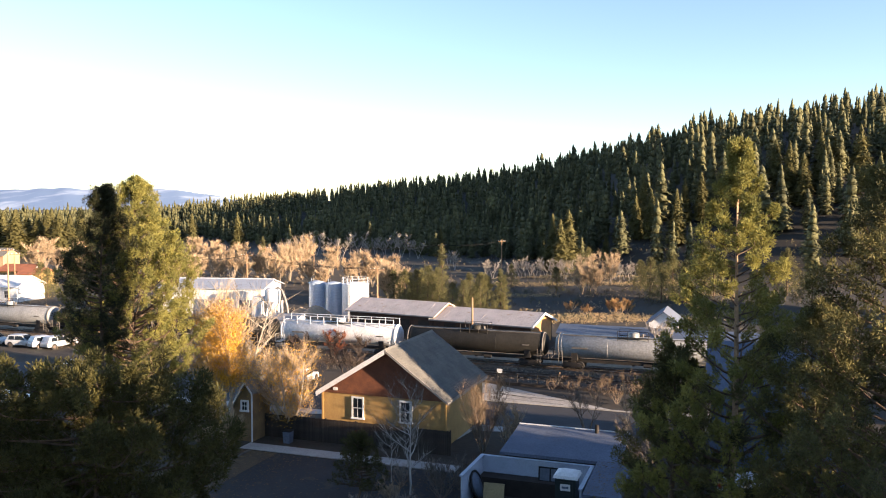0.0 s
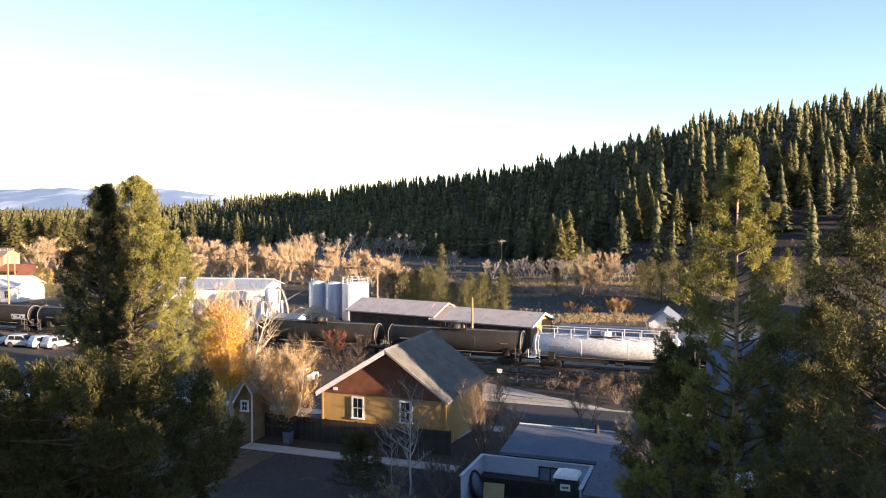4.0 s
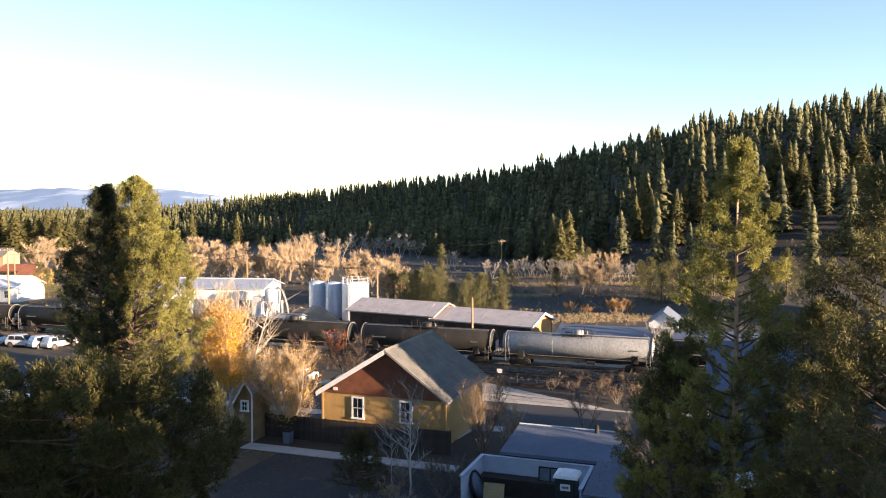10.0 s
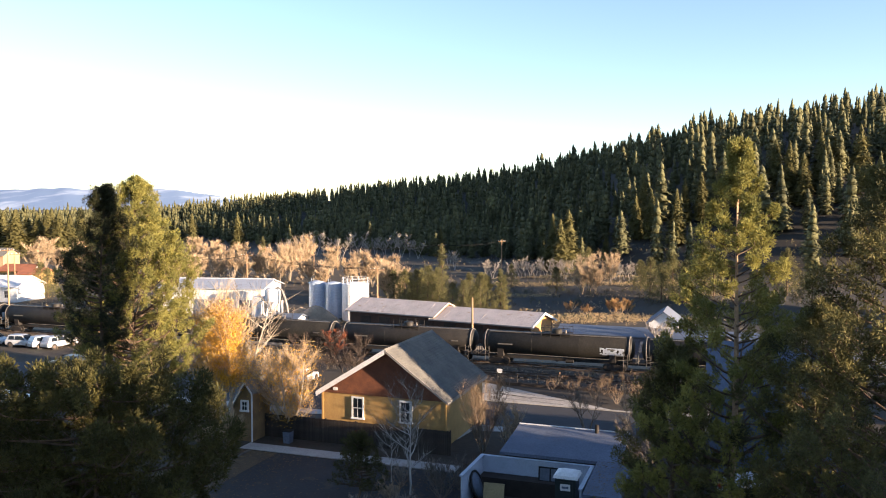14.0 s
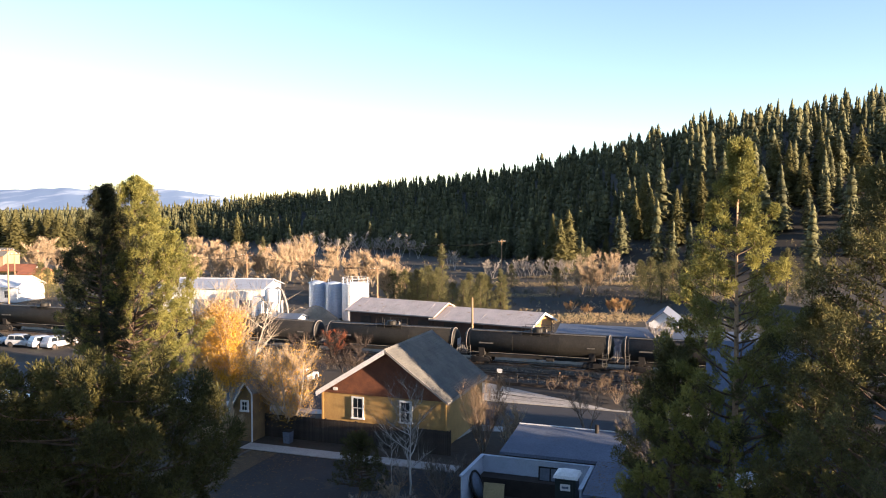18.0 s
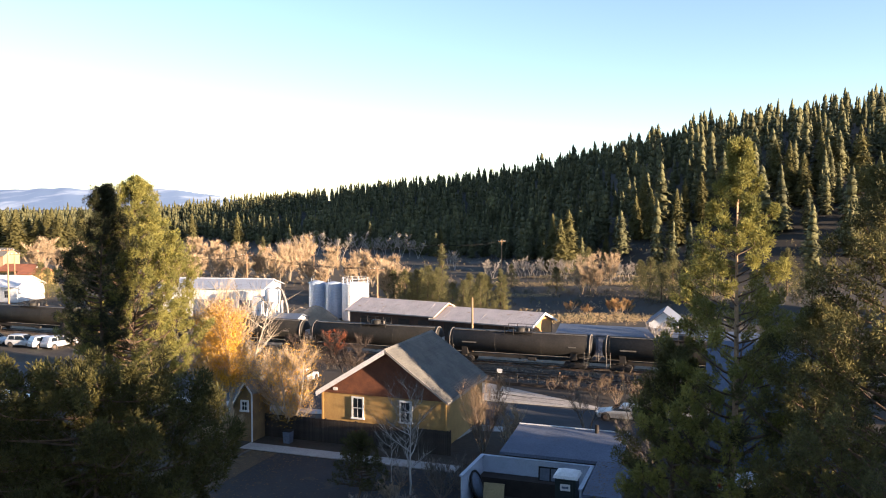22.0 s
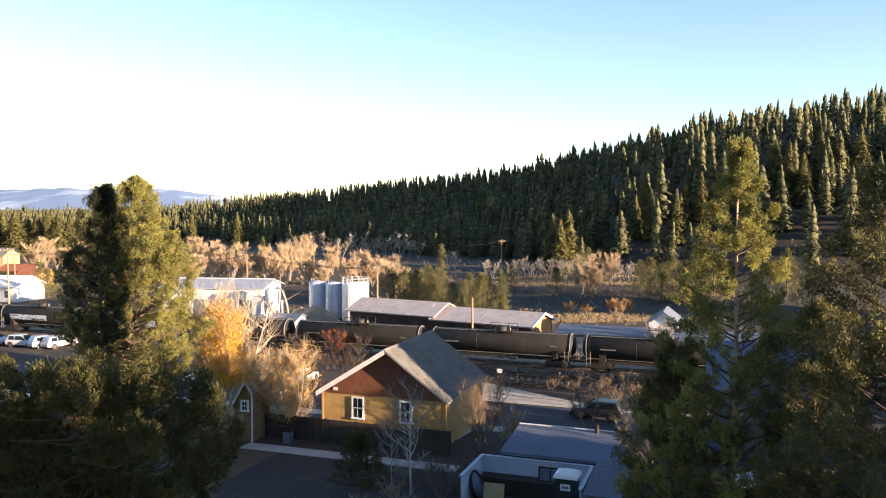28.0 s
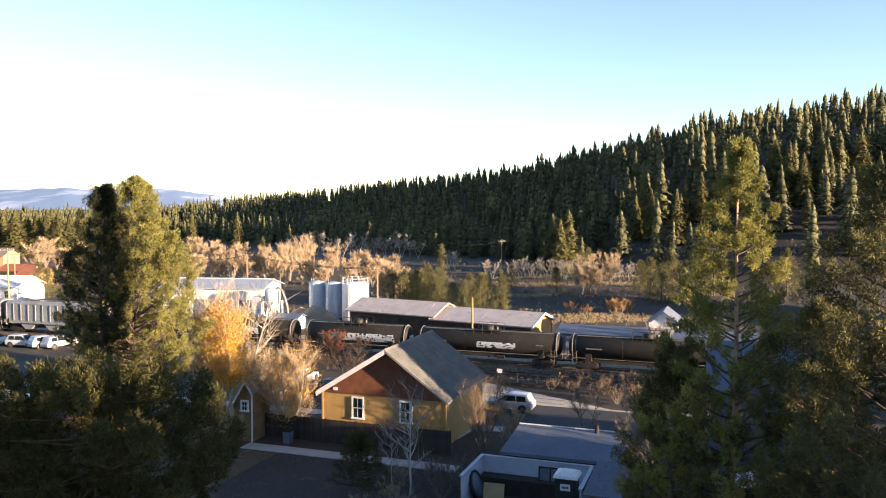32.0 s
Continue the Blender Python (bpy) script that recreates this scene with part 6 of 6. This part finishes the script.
def build_pen():
    """The open enclosure behind the garage, with what is kept in it."""
    t = thing("enclosure", town(40.6, -47.6, 0.45), "open yard enclosure with white-capped walls", "enclosure")
    h = 2.15
    part("back_wall", Geo().box(0, 7.4, 4.3, 4.42, 0, h), M_PENWALL, t, "pale boarded wall")
    part("side_wall", Geo().box(0, 0.12, 0, 4.297, 0, h), M_PENWALL, t)
    part("side_wall", Geo().box(7.28, 7.4, 0, 4.297, 0, h), M_PENWALL, t)
    part("cap", Geo().box(-0.05, 7.45, 4.25, 4.5, h + 0.003, h + 0.09), M_PENWALL, t, "white coping board")
    part("cap", Geo().box(-0.06, 0.18, -0.1, 4.247, h + 0.003, h + 0.09), M_PENWALL, t, "white coping board")
    part("cap", Geo().box(7.22, 7.46, -0.1, 4.247, h + 0.003, h + 0.09), M_PENWALL, t, "white coping board")
    part("shelf", Geo().box(0.2, 5.3, 3.2, 4.25, 0.0, 1.15), M_FENCE, t, "dark boarded bench")
    ring = thing("hoop", town(41.05, -45.6, 0.5) @ pose(0, 0, 0.95, 0, 70, 0), "black-rimmed round hoop leaning on the wall", "hoop")
    part("rim", Geo().lathe([(0.82, -0.05), (0.95, -0.05), (0.95, 0.05), (0.82, 0.05), (0.82, -0.05)], "z", 28), M_DARKMETAL, ring)
    part("disc", Geo().lathe([(0.0, 0.1), (0.5, 0.04), (0.83, 0.0), (0.83, -0.02), (0.5, 0.02), (0.0, 0.08)], "z", 28), M_BLUEROOF, ring)
    solid("plywood_sheet", Geo().box(-0.65, 0.65, -0.02, 0.02, 0, 1.5), M_PLY, town(42.4, -46.7, 0.5) @ pose(0, 0, 0, -14, 0, 4), "tan plywood sheet leaning in the enclosure", "board")
    wf = thing("window_sash", town(44.6, -43.9, 1.55) @ pose(0, 0, 0, -6, 0, 0), "old dark-framed window sash stood on the bench", "window sash")
    fr = Geo()
    for x in (0, 0.72, 1.45):
        fr.box(x, x + 0.09, -0.04, 0.04, 0, 0.95)
    fr.box(0.09, 1.45, -0.04, 0.04, 0, 0.09)
    fr.box(0.09, 1.45, -0.04, 0.04, 0.86, 0.95)
    part("frame", fr, M_DARKMETAL, wf)
    for x in (0.09, 0.81):
        part("pane", Geo().box(x, x + 0.63, -0.01, 0.01, 0.09, 0.86), M_BLUEROOF, wf)
    p = thing("portable_toilet", town(46.9, -46.2, 0.45), "dark portable toilet with a white domed roof", "portable toilet")
    part("cabin", Geo().box(-0.62, 0.62, -0.6, 0.6, 0, 2.45), M_DARKPLASTIC, p)
    part("door", Geo().box(-0.45, 0.45, -0.64, -0.603, 0.1, 2.25), M_DARKPLASTIC, p)
    part("roof", Geo().add([(-0.75, -0.75, 2.45), (0.75, -0.75, 2.45), (0.75, 0.75, 2.45), (-0.75, 0.75, 2.45), (-0.68, -0.68, 2.62), (0.68, -0.68, 2.62), (0.68, 0.68, 2.62), (-0.68, 0.68, 2.62), (-0.35, -0.4, 2.76), (0.35, -0.4, 2.76), (0.35, 0.4, 2.76), (-0.35, 0.4, 2.76)], [(3, 2, 1, 0), (0, 1, 5, 4), (1, 2, 6, 5), (2, 3, 7, 6), (3, 0, 4, 7), (4, 5, 9, 8), (5, 6, 10, 9), (6, 7, 11, 10), (7, 4, 8, 11), (8, 9, 10, 11)]), M_WHITE, p, "white domed roof")
    sg = part("sign", Geo().box(-0.3, 0.3, -0.665, -0.645, 1.72, 2.12), M_WHITE, p, "white notice plate")
    part("sign_bar", Geo().box(-0.2, 0.2, -0.672, -0.667, 1.85, 1.98), M_BLUEROOF, sg)


# white walls and caps, tinted blue-grey to paint the shade on them
M_PENWALL = surface("shade_blued_white_paint", (0.42, 0.47, 0.56), (0.36, 0.41, 0.49), 0.7, scale=1.2, fine=45, bump=0.1)
M_PLY = surface("plywood", (0.40, 0.30, 0.15), (0.33, 0.25, 0.13), 0.8, scale=1.5, fine=15)
M_DARKPLASTIC = surface("dark_green_plastic", (0.015, 0.025, 0.025), (0.02, 0.03, 0.03), 0.5, bump=0.05)
build_pen()


# ---------- parked vehicles and small things ----------
def build_parked():
    for u, w, rz, paint, label in ((-34.6, -9.6, 8, P_WHITE, "white car parked beside the railway"), (-31.4, -8.8, 70, P_WHITE, "white car parked on the railway verge"), (-40.0, -9.6, 4, P_SILVER, "pale grey car parked beside the railway"), (-29.6, -8.4, 80, P_WHITE, "white car parked on the railway verge")):
        c = road_vehicle("parked_car", paint, label, "suv")
        c.matrix_basis = town(u, w, 0.0, rz)
        tagged(c, group="parked cars")
    c = road_vehicle("parked_car", P_WHITE, "white car parked by the street behind trees", "suv")
    tagged(c, group="parked cars")
    c.matrix_basis = town(12.6, -17.2, 0.03, 95)
    c = road_vehicle("parked_car", P_SILVER, "silver car parked in the shaded yard under pines", "saloon")
    tagged(c, group="parked cars")
    c.matrix_basis = town(-7.5, -36.8, 0.45, 40)
    c = road_vehicle("parked_car", P_WHITE, "white car parked under the pines", "saloon")
    tagged(c, group="parked cars")
    c.matrix_basis = town(57.2, -38.2, 0.45, 60)
    t = thing("sign", town(32.2, -8.7, 0.0), "small white sign on a post by the railway", "sign")
    part("post", Geo().tube((0, 0, 0), (0, 0, 1.25), 0.04, seg=8), M_DARKMETAL, t)
    part("plate", Geo().box(-0.3, 0.3, -0.06, -0.041, 0.85, 1.3), M_WHITE, t)
    b = thing("rubbish_bin", town(23.3, -38.6, 0.45), "pale plastic rubbish bin by the fence", "bin")
    part("body", Geo().prism([(-0.26, 0), (0.26, 0), (0.32, 0.95), (-0.32, 0.95)], "y", -0.3, 0.3), M_ROOF_PALE, b)
    part("lid", Geo().box(-0.35, 0.35, -0.34, 0.34, 0.953, 1.03), M_DARKMETAL, b)

    h = solid("gravel_heap", Geo().lathe([(4.2, 0), (3.4, 0.7), (2.2, 1.7), (1.0, 2.5), (0.0, 2.8)], "z", 22), M_PALEDIRT, town(-8.4, 24.5, 0), "pale tan gravel heap in the plant yard", "gravel heap")
    h2 = solid("gravel_heap", Geo().lathe([(3.2, 0), (2.4, 0.6), (1.4, 1.4), (0.0, 2.1)], "z", 20), M_PALEDIRT, town(-12.6, 27.0, 0), "pale tan gravel heap in the plant yard", "gravel heap")
    for o in (h, h2):
        tagged(o, group="gravel heaps")
        for v in o.data.vertices:
            k = noise.noise((v.co.x * 0.9, v.co.y * 0.9, v.co.z))
            v.co.x *= 1 + 0.15 * k
            v.co.y *= 1 - 0.12 * k


def build_railway_fence():
    """Post and wire fence between the lot and the siding."""
    t = thing("wire_fence", town(28.0, -10.3, 0.0), "dark post and wire fence along the railway", "fence")
    post = Geo().tube((0, 0, 0), (0, 0, 1.25), 0.05, 0.045, 7).mesh("post", M_DARKMETAL)
    for i in range(15):
        part("post", post, M_DARKMETAL, t).location = (i * 2.2, 0, 0)
    for z in (0.3, 0.75, 1.15):
        part("rail", Geo().tube((0, -0.05, z), (30.8, -0.05, z), 0.025, seg=6), M_DARKMETAL, t)
    k = thing("kerb", town(28.0, -10.75, 0.0), "low dark retaining kerb along the lot", "kerb")
    for i in range(12):
        part("kerb_stone", Geo().box(i * 2.6 + 0.01, i * 2.6 + 2.59, 0, 0.22, -0.1, 0.32), M_FENCE, k)


def build_stones():
    """Loose ballast stones on the beds and verges."""
    rng = random.Random(31)
    P, F = [], []
    for i in range(9000):
        u = rng.uniform(-5, 62)
        w = rng.uniform(-8.8, 3.4)
        d = min(abs(w), abs(w + 5.2))
        base = 0.02 if d < 1.8 else 0.0
        p = TOWN @ Vector((u, w, base))
        s = rng.uniform(0.03, 0.085)
        n = len(P)
        P += [(p.x - s, p.y - s * 0.7, p.z), (p.x + s, p.y - s, p.z), (p.x + s * 0.8, p.y + s, p.z), (p.x - s * 0.9, p.y + s * 0.8, p.z), (p.x + rng.uniform(-.4, .4) * s, p.y, p.z + s * rng.uniform(0.7, 1.2))]
        F += [(n, n + 1, n + 4), (n + 1, n + 2, n + 4), (n + 2, n + 3, n + 4), (n + 3, n, n + 4)]
    bulk("ballast_stones", P, F, M_STONE, "loose brown ballast stones along the railway", "stones")


M_STONE = surface("ballast_stone", (0.28, 0.215, 0.155), (0.13, 0.10, 0.075), 0.95, scale=3, fine=20, bump=0.3, island=0.5)


def build_litter():
    """Fallen leaves on the verge, the yard's edges and the low roofs."""
    nr = np.random.RandomState(44)
    P = []
    for u0, u1, w0, w1, z, n in ((18.7, 21.5, -61, -41.5, 0.545, 1500), (21.9, 26.5, -61, -41.5, 0.535, 1500), (33.5, 40.1, -52, -42, 0.53, 1300), (26, 34, -52, -41.6, 0.53, 350)):
        for _ in range(n):
            u, w = nr.uniform(u0, u1), nr.uniform(w0, w1)
            c, a, r = TOWN @ Vector((u, w, z)), nr.uniform(0, 6.28), nr.uniform(0.04, 0.1)
            P.append([(c.x + r * math.cos(a + k * 2.1), c.y + r * math.sin(a + k * 2.1), c.z + nr.uniform(0, 0.03)) for k in range(3)])
    for _ in range(420):
        x, y = nr.uniform(6.4, 8.4), nr.uniform(-5.2, 0.0)
        c, a, r = town(41.9, -43.05, 0.5) @ Vector((x, y, 2.45 + y * 0.0556 + 0.012)), nr.uniform(0, 6.28), nr.uniform(0.03, 0.07)
        P.append([(c.x + r * math.cos(a + k * 2.1), c.y + r * math.sin(a + k * 2.1), c.z + nr.uniform(0, 0.03)) for k in range(3)])
    pts = np.array(P).reshape(-1, 3)
    bulk("leaf_litter", pts, np.arange(len(pts)).reshape(-1, 3), M_LITTER, "brown fallen leaves scattered over the yard", "leaves")


M_LITTER = leafy("fallen_leaves", (0.16, 0.105, 0.05), (0.08, 0.055, 0.035), 0.4, 0.1)
build_litter()


def build_lot_shadow():
    """Dark strips that paint a curved shadow across the pale lot."""
    t = thing("tyre_tracks", TOWN @ pose(0, 0, 0.104), "painted dark strips of curved shadow across the pale lot", "tyre tracks")
    for u0, w0, u1, w1, bow in ((24, -13.0, 37.6, -16.4, 0.5), (24, -16.2, 41, -17.75, 0.1), (24, -12.4, 34, -14.4, -0.4)):
        for off in (0.0, 1.5):
            g = Geo()
            pts = []
            for i in range(15):
                f = i / 14
                u, w = u0 + (u1 - u0) * f, w0 + (w1 - w0) * f + bow * math.sin(math.pi * f) + off
                w = min(max(w, -18.0), -10.9)
                pts += [(u, w, 0.0), (u, w + 0.28, 0.0)]
            g.add(pts, [(2 * i, 2 * i + 2, 2 * i + 3, 2 * i + 1) for i in range(14)])
            part("wheel_track", g, M_LOTSHADE, t)


# darker lot colour, painted shadow for the strips
M_LOTSHADE = surface("lot_shadow_grey", (0.15, 0.135, 0.12), (0.28, 0.25, 0.22), 0.9, scale=0.6, fine=8, bump=0.2)
build_lot_shadow()
build_parked()
build_railway_fence()
build_stones()


motions()
